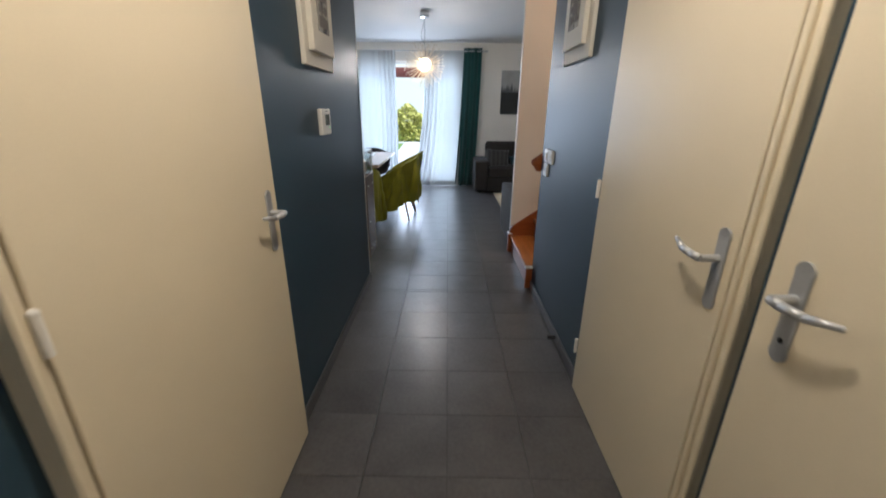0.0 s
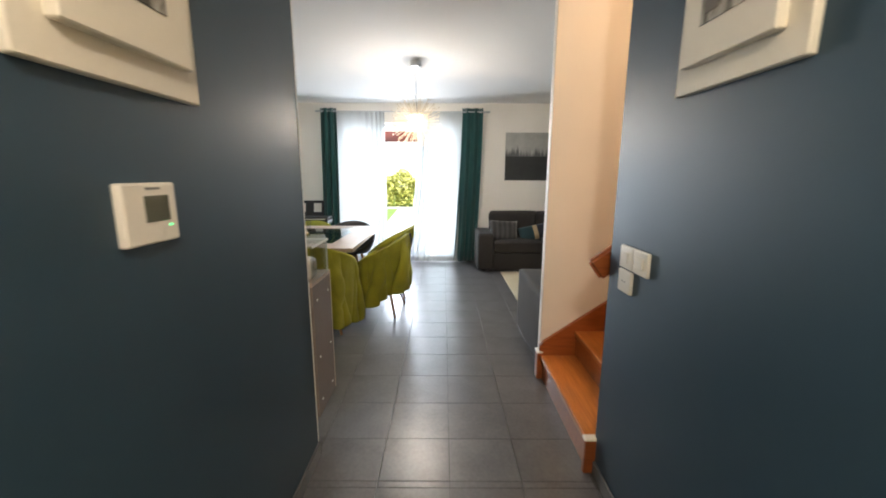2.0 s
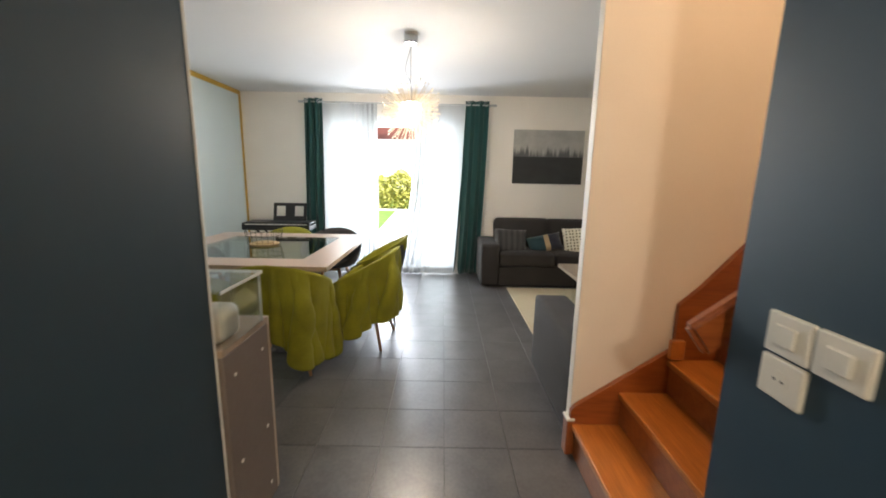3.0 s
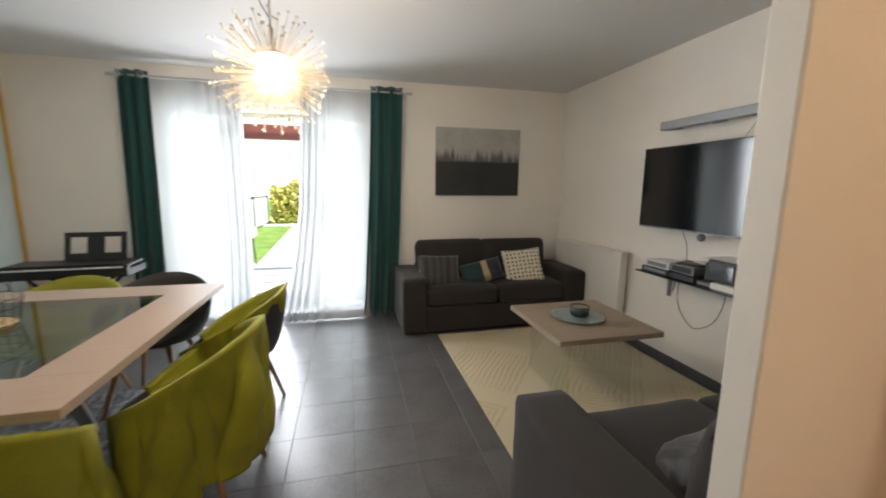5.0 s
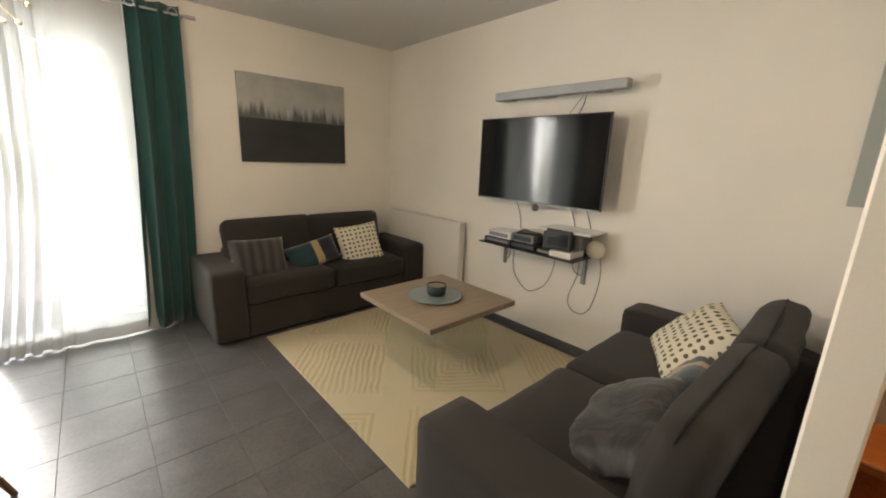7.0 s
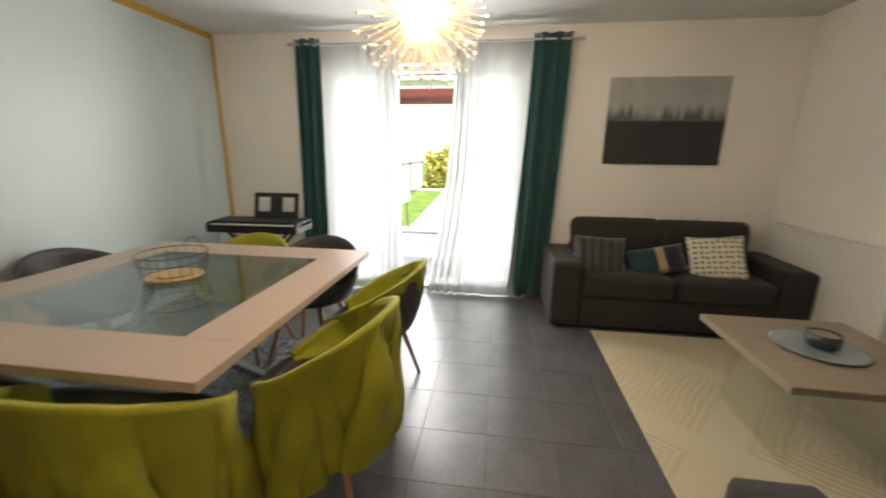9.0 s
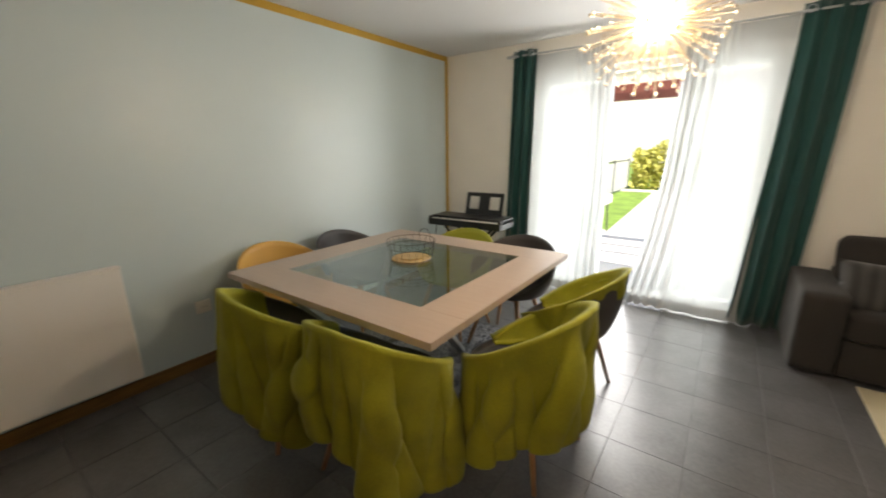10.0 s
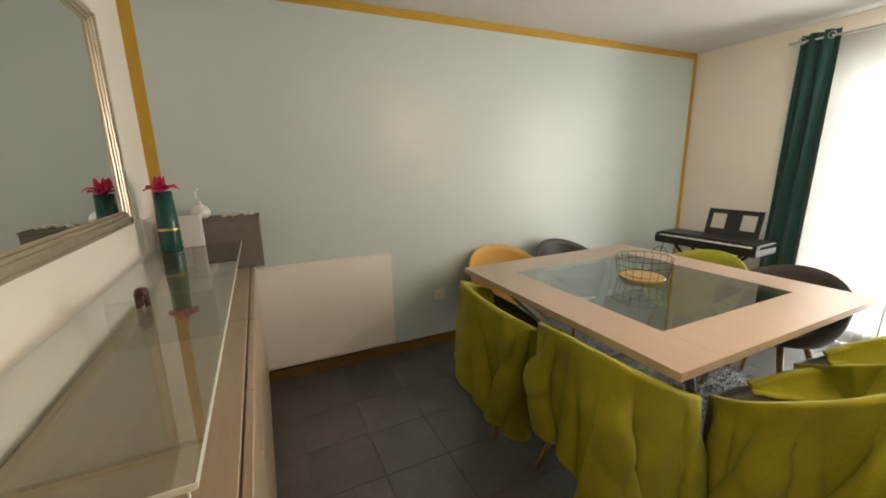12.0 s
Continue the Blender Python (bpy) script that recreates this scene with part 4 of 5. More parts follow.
part("lamp_holder", turned([(0, 2.45), (0.02, 2.45), (0.02, 2.39), (0, 2.39)]), M_FRAME, hl)


# ---- sofas ----
def sofa(m, w, d, label, group):
    """Two-seat sofa: low broad arms, loose cushions; the front faces -y, origin on the floor in the middle."""
    t = thing("sofa", label, "sofa", m, group)
    aw, ah = 0.235, 0.56
    part("base", box(-w / 2 + aw, w / 2 - aw, -d / 2 + 0.03, d / 2 - 0.06, 0.02, 0.27, bevel=0.012, seg=2), M_SOFA, t)
    for s in (-1, 1):
        bm = padded(aw, d, ah - 0.02, 0.026, puff=0.010, n=12, wob=0.004, seed=s * 3)
        bmesh.ops.translate(bm, verts=bm.verts, vec=(s * (w / 2 - aw / 2), 0, 0.02))
        a = part("armrest", bm, M_SOFA, t, smooth=True)
        for e in (-1, 1):
            part("piping", rod((s * w / 2 - s * 0.012 - (0 if e > 0 else s * (aw - 0.024)), -d / 2 + 0.010, 0.04), (s * w / 2 - s * 0.012 - (0 if e > 0 else s * (aw - 0.024)), -d / 2 + 0.010, ah - 0.03), 0.0035, n=6), M_PIPE, a)
    bm = padded(w - 2 * aw + 0.02, 0.11, 0.54, 0.03, n=8)
    bmesh.ops.translate(bm, verts=bm.verts, vec=(0, d / 2 - 0.06, 0.06))
    part("back_frame", bm, M_SOFA, t, smooth=True)
    iw = (w - 2 * aw) / 2
    for s in (-1, 1):
        bm = padded(iw - 0.008, d - 0.20, 0.175, 0.035, puff=0.03, n=14, wob=0.006, seed=s * 5 + 1)
        bmesh.ops.translate(bm, verts=bm.verts, vec=(s * iw / 2, -0.085, 0.27))
        part("seat_cushion", bm, M_SOFA, t, smooth=True)
        bm = padded(iw + 0.03, 0.43, 0.15, 0.055, puff=0.035, n=14, wob=0.012, seed=s * 9 + 2)
        bmesh.ops.transform(bm, verts=bm.verts, matrix=pose(s * iw / 2, d / 2 - 0.10, 0.612, 77 + s * 2, 0, -s * 2))
        bc = part("back_cushion", bm, M_SOFA, t, smooth=True)
        mm = pose(s * iw / 2, d / 2 - 0.10, 0.612, 77 + s * 2, 0, -s * 2)
        hw, hd, cr = (iw + 0.03) / 2, 0.215, 0.05
        loop = []
        for cx, cy, a0 in ((hw - cr, hd - cr, 0), (-hw + cr, hd - cr, 90), (-hw + cr, -hd + cr, 180), (hw - cr, -hd + cr, 270)):
            for q in range(0, 91, 30):
                loop.append(mm @ Vector((cx + cr * math.cos(radians(a0 + q)), cy + cr * math.sin(radians(a0 + q)), 0.105)))
        wire("piping", loop, 0.0045, M_PIPE, bc, "dark seam piping", cyclic=True)
    for sx in (-1, 1):
        for sy in (-1, 1):
            part("foot", box(sx * (w / 2 - 0.10) - 0.03, sx * (w / 2 - 0.10) + 0.03, sy * (d / 2 - 0.10) - 0.03, sy * (d / 2 - 0.10) + 0.03, 0, 0.022), M_BLACK, t)
    return t


sofa(pose(1.385, 6.945, 0), 1.92, 0.74, "charcoal fabric two-seat sofa under the canvas", "sofas")
sofa(pose(1.53, 4.065, 0, 0, 0, 180), 1.84, 0.88, "charcoal fabric two-seat sofa with its back to the stair wall", "sofas")


def cushion(m, w, h, t, material, label, seed):
    ob = part("cushion", pillow(w, h, t, seed), material, smooth=True)
    ob.matrix_world = m
    return tagged(ob, label, "cushion")


cushion(pose(0.83, 6.83, 0.570, 64, 3, 4), 0.44, 0.34, 0.15, M_FUR, "grey striped faux fur cushion on the sofa", 1)
cushion(pose(1.28, 6.82, 0.550, 60, -13, -3), 0.45, 0.24, 0.13, M_BAND, "petrol, cream and navy banded cushion on the sofa", 2)
cushion(pose(1.74, 6.82, 0.585, 64, -6, -8), 0.42, 0.39, 0.15, M_SPOT, "cream cushion with dark spots on the sofa", 3)
cushion(pose(1.25, 4.06, 0.480, -32, -3, 8), 0.62, 0.40, 0.17, M_FURL, "grey crushed velvet cushion on the sofa", 4)
cushion(pose(1.64, 3.985, 0.520, -54, 4, 8), 0.42, 0.26, 0.12, M_BAND, "petrol, cream and navy banded cushion on the sofa", 5)
cushion(pose(1.99, 4.06, 0.580, -44, 0, 26), 0.54, 0.42, 0.16, M_SPOT, "cream cushion with dark spots on the sofa", 6)

# ---- living corner ----
rug = part("rug", box(0.76, 2.40, 4.72, 6.56, 0.0, 0.012, bevel=0.004), M_RUG)
tagged(rug, "cream wool rug with carved line pattern", "rug")


def coffee_table():
    t = thing("coffee_table", "square grey oak coffee table on a clear glass base", "coffee table", pose(1.555, 5.470, 0.012))
    part("tabletop", box(-0.375, 0.375, -0.375, 0.375, 0.446, 0.482, bevel=0.003), M_OAKD, t)
    for s in (-1, 1):
        part("glass_side", box(s * 0.235 - 0.006, s * 0.235 + 0.006, -0.27, 0.27, 0.0, 0.446, bevel=0.001), M_BASEGL, t, "clear glass upright")


coffee_table()
tray = part("plate", turned([(0, 0.495), (0.14, 0.495), (0.178, 0.503), (0.185, 0.511), (0.178, 0.511), (0.14, 0.502), (0, 0.502)], 40), M_CHINA, smooth=True)
tray.location = (1.545, 5.48, 0)
tagged(tray, "round blue grey glazed plate on the coffee table", "plate")
cup = part("bowl", turned([(0, 0.5025), (0.050, 0.5025), (0.064, 0.515), (0.068, 0.575), (0.063, 0.575), (0.057, 0.522), (0, 0.515)], 28), M_PETROL, smooth=True)
cup.location = (1.56, 5.485, 0)
part("filling", turned([(0, 0.560), (0.059, 0.560), (0.061, 0.566), (0, 0.568)], 24), M_OAKD, cup, "tan wax filling")
tagged(cup, "small dark ceramic bowl on the plate", "bowl")


def radiator(name, x0, x1, y0, y1, z0, z1, side, label):
    t = thing(name, label, "radiator")
    part("panel", box(x0, x1, y0, y1, z0, z1, bevel=0.008, seg=2), M_RAD, t)
    f = x1 if side > 0 else x0
    part("top_lip", box(x0 - 0.002, x1 + 0.002, y0 - 0.004, y1 + 0.004, z1, z1 + 0.012, bevel=0.003), M_RAD, t)
    wx = WEST if side > 0 else EAST
    for y in (y0 + 0.15, y1 - 0.15):
        part("bracket", box(min(wx, x0 if side > 0 else x1), max(wx, x0 if side > 0 else x1), y - 0.02, y + 0.02, z0 + 0.1, z1 - 0.1), M_GREYPL, t)


radiator("radiator", EAST - 0.105, EAST - 0.03, 6.08, 7.22, 0.20, 0.83, -1, "white flat panel radiator behind the sofa arm")
radiator("radiator", WEST + 0.025, WEST + 0.085, 3.06, 3.98, 0.13, 0.825, 1, "white flat panel radiator on the pale blue wall")


def television():
    t = thing("television", "large black flat television on a wall arm, off", "television", pose(0, 0, 0))
    x = 2.285
    part("back_shell", box(x + 0.006, x + 0.05, 4.78, 5.78, 1.14, 1.70, bevel=0.012, seg=2), M_BLACK, t)
    bz = box(x - 0.008, x + 0.006, 4.752, 5.812, 1.112, 1.722, bevel=0.002)
    part("bezel", bz, M_POST, t, "thin dark metal bezel")
    part("lower_trim", box(x - 0.0095, x - 0.0082, 4.756, 5.808, 1.1135, 1.1205), M_ALU, t, "grey metal lower edge")
    part("screen", box(x - 0.0105, x - 0.008, 4.762, 5.802, 1.126, 1.714), M_GLOSSBLK, t, "glossy black screen")
    part("logo_bar", box(x - 0.0110, x - 0.008, 5.26, 5.30, 1.116, 1.121), M_GREYPL, t)
    part("wall_arm", box(x + 0.05, EAST, 5.22, 5.34, 1.36, 1.48, bevel=0.004), M_BLACK, t)


television()
bar = thing("wall_light", "long grey aluminium wall light bar above the television", "wall lamp")
part("housing", box(2.30, 2.365, 4.70, 5.71, 1.852, 1.912, bevel=0.004), M_ALU, bar)
for y in (4.95, 5.45):
    part("wall_bracket", box(2.365, EAST, y - 0.03, y + 0.03, 1.865, 1.90), M_ALU, bar)
for y in (4.86, 5.25, 5.60):
    part("clip", box(2.31, 2.36, y - 0.05, y + 0.05, 1.846, 1.852), M_GREYPL, bar)
wire("power_cable", [(2.42, 5.02, 1.852), (2.43, 5.03, 1.80), (2.44, 5.07, 1.75), (2.45, 5.10, 1.66)], 0.0025, M_BLACK, bar)
wire("power_cable", [(2.42, 5.04, 1.852), (2.43, 5.10, 1.79), (2.44, 5.16, 1.72), (2.45, 5.20, 1.66)], 0.0018, M_CABLE, bar)


def media_shelf():
    t = thing("media_shelf", "smoked glass wall shelf on grey brackets", "shelf")
    part("glass_board", box(2.13, 2.45, 4.82, 5.64, 0.782, 0.792, bevel=0.002), M_DARKGL, t)
    for y in (4.895, 5.61):
        b = box(2.43, EAST, y - 0.014, y + 0.014, 0.565, 0.86, bevel=0.003)
        box(2.20, 2.43, y - 0.010, y + 0.010, 0.762, 0.782, bm=b)
        part("bracket", b, M_ALU, t)


media_shelf()


def gadget(name, label, category, x0, x1, y0, y1, z0, h, material, face=None, face_mat=None, rz=0.0):
    t = thing(name, label, category, pose((x0 + x1) / 2, (y0 + y1) / 2, z0, 0, 0, rz))
    w, d = (x1 - x0) / 2, (y1 - y0) / 2
    part("case", box(-w, w, -d, d, 0, h, bevel=min(0.006, h * 0.2), seg=2), material, t)
    if face_mat:
        part("front", box(-w - 0.002, -w, -d * 0.8, d * 0.8, h * 0.2, h * 0.8), face_mat, t)
    return t


gadget("set_top_box", "flat black set-top box on the glass shelf", "electronics", 2.17, 2.38, 5.36, 5.62, 0.793, 0.035, M_BLACK, face_mat=M_GREYPL)
gadget("disc_player", "white slim disc player stacked on the black box", "electronics", 2.19, 2.38, 5.38, 5.61, 0.829, 0.050, M_FRAME, face_mat=M_GREYPL)
gadget("internet_box", "flat grey internet box with papers on top", "electronics", 2.20, 2.40, 5.18, 5.38, 0.829, 0.06, M_GREYPL, face_mat=M_BLACK)
gadget("amplifier", "low black amplifier on the glass shelf", "electronics", 2.16, 2.40, 5.14, 5.345, 0.793, 0.035, M_BLACK)
gadget("leaflet", "crumpled dark leaflet on the box", "paper", 2.22, 2.38, 5.20, 5.36, 0.890, 0.012, M_BLACK, rz=20)
gadget("leaflet", "pale leaflet on the box", "paper", 2.30, 2.44, 5.08, 5.30, 0.903, 0.006, M_MOUNT, rz=-12)
gadget("cordless_phone", "black cordless phone upright in its cradle", "telephone", 2.21, 2.25, 5.06, 5.11, 0.793, 0.15, M_BLACK)
gadget("phone_cradle", "low black phone cradle", "telephone", 2.17, 2.28, 5.00, 5.13, 0.793, 0.03, M_BLACK, face_mat=M_GREYPL)
gadget("digital_frame", "black framed small screen leaning on the shelf", "screen", 2.19, 2.215, 4.885, 5.075, 0.835, 0.135, M_BLACK, face_mat=M_DARKGL)
gadget("router", "white flat router under the small screen", "electronics", 2.16, 2.34, 4.86, 5.02, 0.793, 0.04, M_PLASTIC)
gadget("paper_tray", "wide pale plastic tray on the boxes", "tray", 2.22, 2.45, 4.77, 5.16, 0.952, 0.016, M_FRAME)
gadget("storage_box", "small grey box under the tray", "box", 2.27, 2.44, 4.86, 5.12, 0.836, 0.114, M_GREYPL)
ob = part("wall_speaker", turned([(0, 0), (0.056, 0), (0.063, 0.008), (0.063, 0.030), (0.056, 0.038), (0, 0.040)], 28), M_MOUNT, smooth=True)
ob.matrix_world = pose(2.36, 4.80, 0.845, 0, 90, 0)
tagged(ob, "round white plastic device beside the glass shelf", "speaker")
CX = EAST - 0.012
for pts in (((5.50, 0.79), (5.535, 0.66), (5.51, 0.50), (5.43, 0.42), (5.36, 0.375), (5.28, 0.41), (5.20, 0.47), (5.15, 0.58), (5.13, 0.69), (5.15, 0.79)),
            ((4.95, 0.79), (4.93, 0.66), (4.96, 0.55), (5.0, 0.45), (4.985, 0.36), (4.90, 0.325), (4.83, 0.37), (4.80, 0.46), (4.775, 0.58), (4.77, 0.72), (4.80, 0.82)),
            ((5.60, 0.79), (5.635, 0.68), (5.61, 0.60), (5.57, 0.61), (5.555, 0.70), (5.57, 0.79)),
            ((4.98, 0.80), (5.0, 0.70), (4.96, 0.63), (4.90, 0.62), (4.89, 0.70))):
    ob = wire("hanging_cable", [(CX, y, z) for y, z in pts], 0.0026, M_CABLE)
    tagged(ob, "thin grey cable looping below the shelf", "cable", group="cables below the shelf")
for y in (5.50, 5.02, 4.90):
    ob = wire("television_cable", [(2.40, y + 0.02, 1.13), (EAST - 0.014, y + 0.01, 1.05), (EAST - 0.012, y - 0.02, 0.98), (EAST - 0.014, y - 0.03, 0.88)], 0.003, M_CABLE)
    tagged(ob, "thin cable from television to shelf", "cable", group="television cables")
ob = part("sensor", ball((2.36, 5.30, 1.075), 0.028, 14), M_GREYPL, smooth=True)
tagged(ob, "small round grey sensor below the television", "sensor")

pic = thing("canvas_picture", "abstract grey and black canvas above the sofa", "picture")
part("canvas", box(0.900, 1.876, NORTH - 0.030, NORTH, 1.320, 2.055, bevel=0.002), M_CANVAS, pic)
ob = part("wall_panel", box(EAST - 0.02, EAST, 3.605, 3.69, 1.268, 2.25, bevel=0.003), M_GREYBOARD)
tagged(ob, "narrow blue grey panel on the white wall", "panel")


# ---- dining ----
TX0, TX1, TY0, TY1 = -2.435, -0.880, 4.392, 5.943


def dining_table():
    t = thing("dining_table", "square washed oak dining table with glass centre", "dining table")
    b, z0, z1 = 0.25, 0.722, 0.757
    part("border", box(TX0, TX1, TY0, TY0 + b, z0, z1, bevel=0.0008), M_OAK, t)
    part("border", box(TX0, TX1, TY1 - b, TY1, z0, z1, bevel=0.0008), M_OAK, t)
    part("border", box(TX0, TX0 + b, TY0 + b, TY1 - b, z0, z1, bevel=0.0008), M_OAK, t)
    part("border", box(TX1 - b, TX1, TY0 + b, TY1 - b, z0, z1, bevel=0.0008), M_OAK, t)
    part("glass_centre", box(TX0 + b, TX1 - b, TY0 + b, TY1 - b, z1 - 0.012, z1 - 0.001), M_TGLASS, t, "greenish glass centre")
    cx, cy = (TX0 + TX1) / 2, (TY0 + TY1) / 2
    for sx in (-1, 1):
        for sy in (-1, 1):
            qa = math.atan2(sy, sx) + math.pi / 4
            a = Vector((cx, cy, 0.0)) + Matrix.Rotation(qa, 3, "Z") @ Vector((0.16, 0.38, 0.0))
            c = Vector((cx, cy, 0.735)) + Matrix.Rotation(qa, 3, "Z") @ Vector((0.66, -0.57, 0.0))
            d = (c - a)
            bm = bmesh.new()
            bmesh.ops.create_cube(bm, size=1, matrix=Matrix.Translation((a + c) / 2) @ d.to_track_quat("Z", "Y").to_matrix().to_4x4() @ Matrix.Diagonal((0.05, 0.05, d.length, 1)))
            bmesh.ops.bevel(bm, geom=list(bm.edges), offset=0.003, affect="EDGES")
            for v in bm.verts:
                v.co.z = max(0.0, min(0.722, v.co.z))
            part("leg", bm, M_ALU, t, "slanting grey metal leg")
    for s in (-1, 1):
        part("crossbar", box(cx - 0.70, cx + 0.70, cy + s * 0.60 - 0.02, cy + s * 0.60 + 0.02, 0.695, 0.7215, bevel=0.003), M_ALU, t)


dining_table()


def shell_point(a, v):
    """Bucket shell: a turns from the back (0) round; v runs from the seat's middle to the rim."""
    back = (1 + math.cos(a)) / 2
    R = 0.235 + 0.02 * abs(math.sin(a))
    if v < 0.5:
        k = v / 0.5
        r, z = R * k, 0.425 + 0.022 * k ** 3
    else:
        k = (v - 0.5) / 0.5
        h = 0.018 + 0.335 * min(1.0, max(0.0, (back - 0.05) / 0.95))
        r = R + (0.07 + 0.0 * back) * math.sin(k * math.pi / 2) * min(1, h / 0.18)
        z = 0.447 + h * k ** 1.15
    return Vector((-r * math.sin(a), -r * math.cos(a), z))


def tub_chair(m, material, label, cover=None, seed=0, group="tub chairs round the table"):
    """The chair faces +y; its back is at -y."""
    t = thing("dining_chair", label, "chair", m, group)
    bm = sheet(lambda u, v: shell_point(2 * math.pi * u, v), 48, 16)
    bmesh.ops.remove_doubles(bm, verts=bm.verts, dist=1e-4)
    sh = part("shell", bm, material, t, smooth=True, thick=0.012)
    part("seat_ring", box(-0.13, 0.13, -0.13, 0.13, 0.395, 0.424, bevel=0.01), M_LEG, t)
    for sx in (-1, 1):
        for sy in (-1, 1):
            part("leg", rod((sx * 0.225, sy * 0.225, 0.0), (sx * 0.12, sy * 0.12, 0.42), 0.011, 0.019, 12), M_LEG, t, smooth=True)
    if cover:
        hem_a, hems = cover
        rng = random.Random(seed * 13 + 5)
        folds, a0 = [], hem_a[0] + 0.15
        while a0 < hem_a[-1]:
            folds.append((a0, rng.uniform(-0.5, 0.5), rng.uniform(0.10, 0.24), rng.uniform(0.020, 0.070)))
            a0 += rng.uniform(0.18, 0.50)

        def f(u, v):
            a = hem_a[0] + (hem_a[-1] - hem_a[0]) * u
            n = noise.noise(Vector((a * 1.6 + seed, seed * 1.7, 0)))
            n2 = noise.noise(Vector((a * 4.5 + seed * 3, 4.2, 0)))
            rim = shell_point(a, 1.0)
            out = Vector((rim.x, rim.y, 0)).normalized()
            side = Vector((-out.y, out.x, 0))
            if v < 0.28:
                k = v / 0.28
                p = shell_point(a, 0.44 + 0.56 * k) - out * 0.016
                p.z += 0.012 * (1 - k)
                p += out * 0.010 * math.sin(a * 9 + seed) * (1 - k)
                p.z += 0.020 * k ** 4 + 0.003 * n2 * k
                return p
            k = (v - 0.28) / 0.72
            low = sum(float(np.interp(a + s, hem_a, hems)) for s in (-0.2, -0.1, 0.0, 0.1, 0.2)) / 5 + 0.012 * n
            top = rim.z + 0.021 + 0.003 * n2
            low = max(0.05, min(low, top - 0.06))
            z = top + (low - top) * k
            length = min(1.0, (top - low) / 0.5)
            deep = min(1.0, 1.25 * max(0.0, k - 0.05) ** 0.75)
            r = 0.014
            sway = 0.0
            ends = min(1.0, (a - hem_a[0]) / 0.35, (hem_a[-1] - a) / 0.35)
            for a0, slant, wide, high in folds:
                d = (a - a0 - slant * (1 - k)) / (wide * (0.50 + 0.60 * k))
                if abs(d) < 1:
                    ridge = ((math.cos(math.pi * d) + 1) / 2) ** 0.75
                    r += length * deep * high * ridge * ends
                    sway -= length * deep * 0.7 * high * math.sin(math.pi * d) * ends
            q1 = noise.noise(Vector((a * 1.3 + 0.7 * k + seed, k * 0.8, seed)))
            r += 0.055 * length * deep * q1 + 0.012 * length * k
            r += 0.012 * noise.noise(Vector((a * 2.4 + seed, z * 6.0, 2.0))) * (0.3 + deep) + 0.010 * n2 * deep
            p = Vector((rim.x, rim.y, 0)) * (1 - 0.14 * k * (1 - 0.55 * length)) + out * r + side * (sway + 0.03 * deep * n)
            return Vector((p.x, p.y, z))
        part("throw", sheet(f, 200, 48), M_LIME, t, "lime wool throw over the back", smooth=True, thick=0.008)
    return t


tub_chair(pose(-0.755, 4.93, 0, 0, 0, 84), M_ANTH, "tub chair under a lime wool throw, beech legs",
          ((-2.75, -0.6, 0.0, 0.5, 1.0, 1.3, 1.7, 2.4), (0.48, 0.34, 0.31, 0.25, 0.27, 0.18, 0.14, 0.24)), 1)
tub_chair(pose(-0.735, 5.53, 0, 0, 0, 88), M_ANTH, "anthracite tub chair with short lime throw, beech legs",
          ((-2.6, -0.3, 0.6, 1.1, 1.5, 1.9, 2.3), (0.60, 0.70, 0.67, 0.60, 0.48, 0.42, 0.46)), 4)
tub_chair(pose(-1.215, 4.48, 0, 0, 0, 3), M_ANTH, "tub chair under a long lime wool throw, beech legs",
          ((-2.2, -1.8, -1.4, -1.0, -0.75, -0.4, -0.1, 0.3, 0.9, 1.6), (0.25, 0.08, 0.04, 0.11, 0.03, 0.14, 0.33, 0.37, 0.38, 0.42)), 7)
tub_chair(pose(-1.87, 4.43, 0, 0, 0, -10), M_ANTH, "tub chair under a long lime wool throw, beech legs",
          ((-2.1, -1.7, -1.45, -1.1, -0.7, -0.3, 0.1, 0.6, 1.5), (0.42, 0.26, 0.07, 0.05, 0.16, 0.28, 0.36, 0.42, 0.46)), 11)
tub_chair(pose(-2.53, 4.86, 0, 0, 0, -90), M_MUST, "mustard yellow tub chair with beech legs")
tub_chair(pose(-2.46, 5.45, 0, 0, 0, -88), M_ANTH, "anthracite tub chair with beech legs")
tub_chair(pose(-1.79, 5.86, 0, 0, 0, 180), M_LIMESH, "lime green tub chair with beech legs")
tub_chair(pose(-1.28, 5.87, 0, 0, 0, 178), M_ANTH, "anthracite tub chair with beech legs")


def shag_rug():
    bm = box(-2.30, -1.12, 4.62, 6.02, 0.0, 0.012, bevel=0.004)
    rng = np.random.default_rng(3)
    verts, faces = [], []
    for i in range(9000):
        x, y = rng.uniform(-2.31, -1.11), rng.uniform(4.61, 6.03)
        a, h, w = rng.uniform(0, 6.28), rng.uniform(0.018, 0.036), rng.uniform(0.004, 0.008)
        dx, dy = math.cos(a) * w, math.sin(a) * w
        tx, ty = rng.uniform(-0.02, 0.02), rng.uniform(-0.02, 0.02)
        k = len(verts)
        verts += [(x - dx, y - dy, 0.010), (x + dx, y + dy, 0.010), (x + tx, y + ty, h)]
        faces.append((k, k + 1, k + 2))
    me = bpy.data.meshes.new("pile")
    me.from_pydata(verts, [], faces)
    bm.from_mesh(me)
    ob = part("shag_rug", bm, M_SHAG)
    tagged(ob, "grey shaggy rug under the dining table", "rug")


shag_rug()


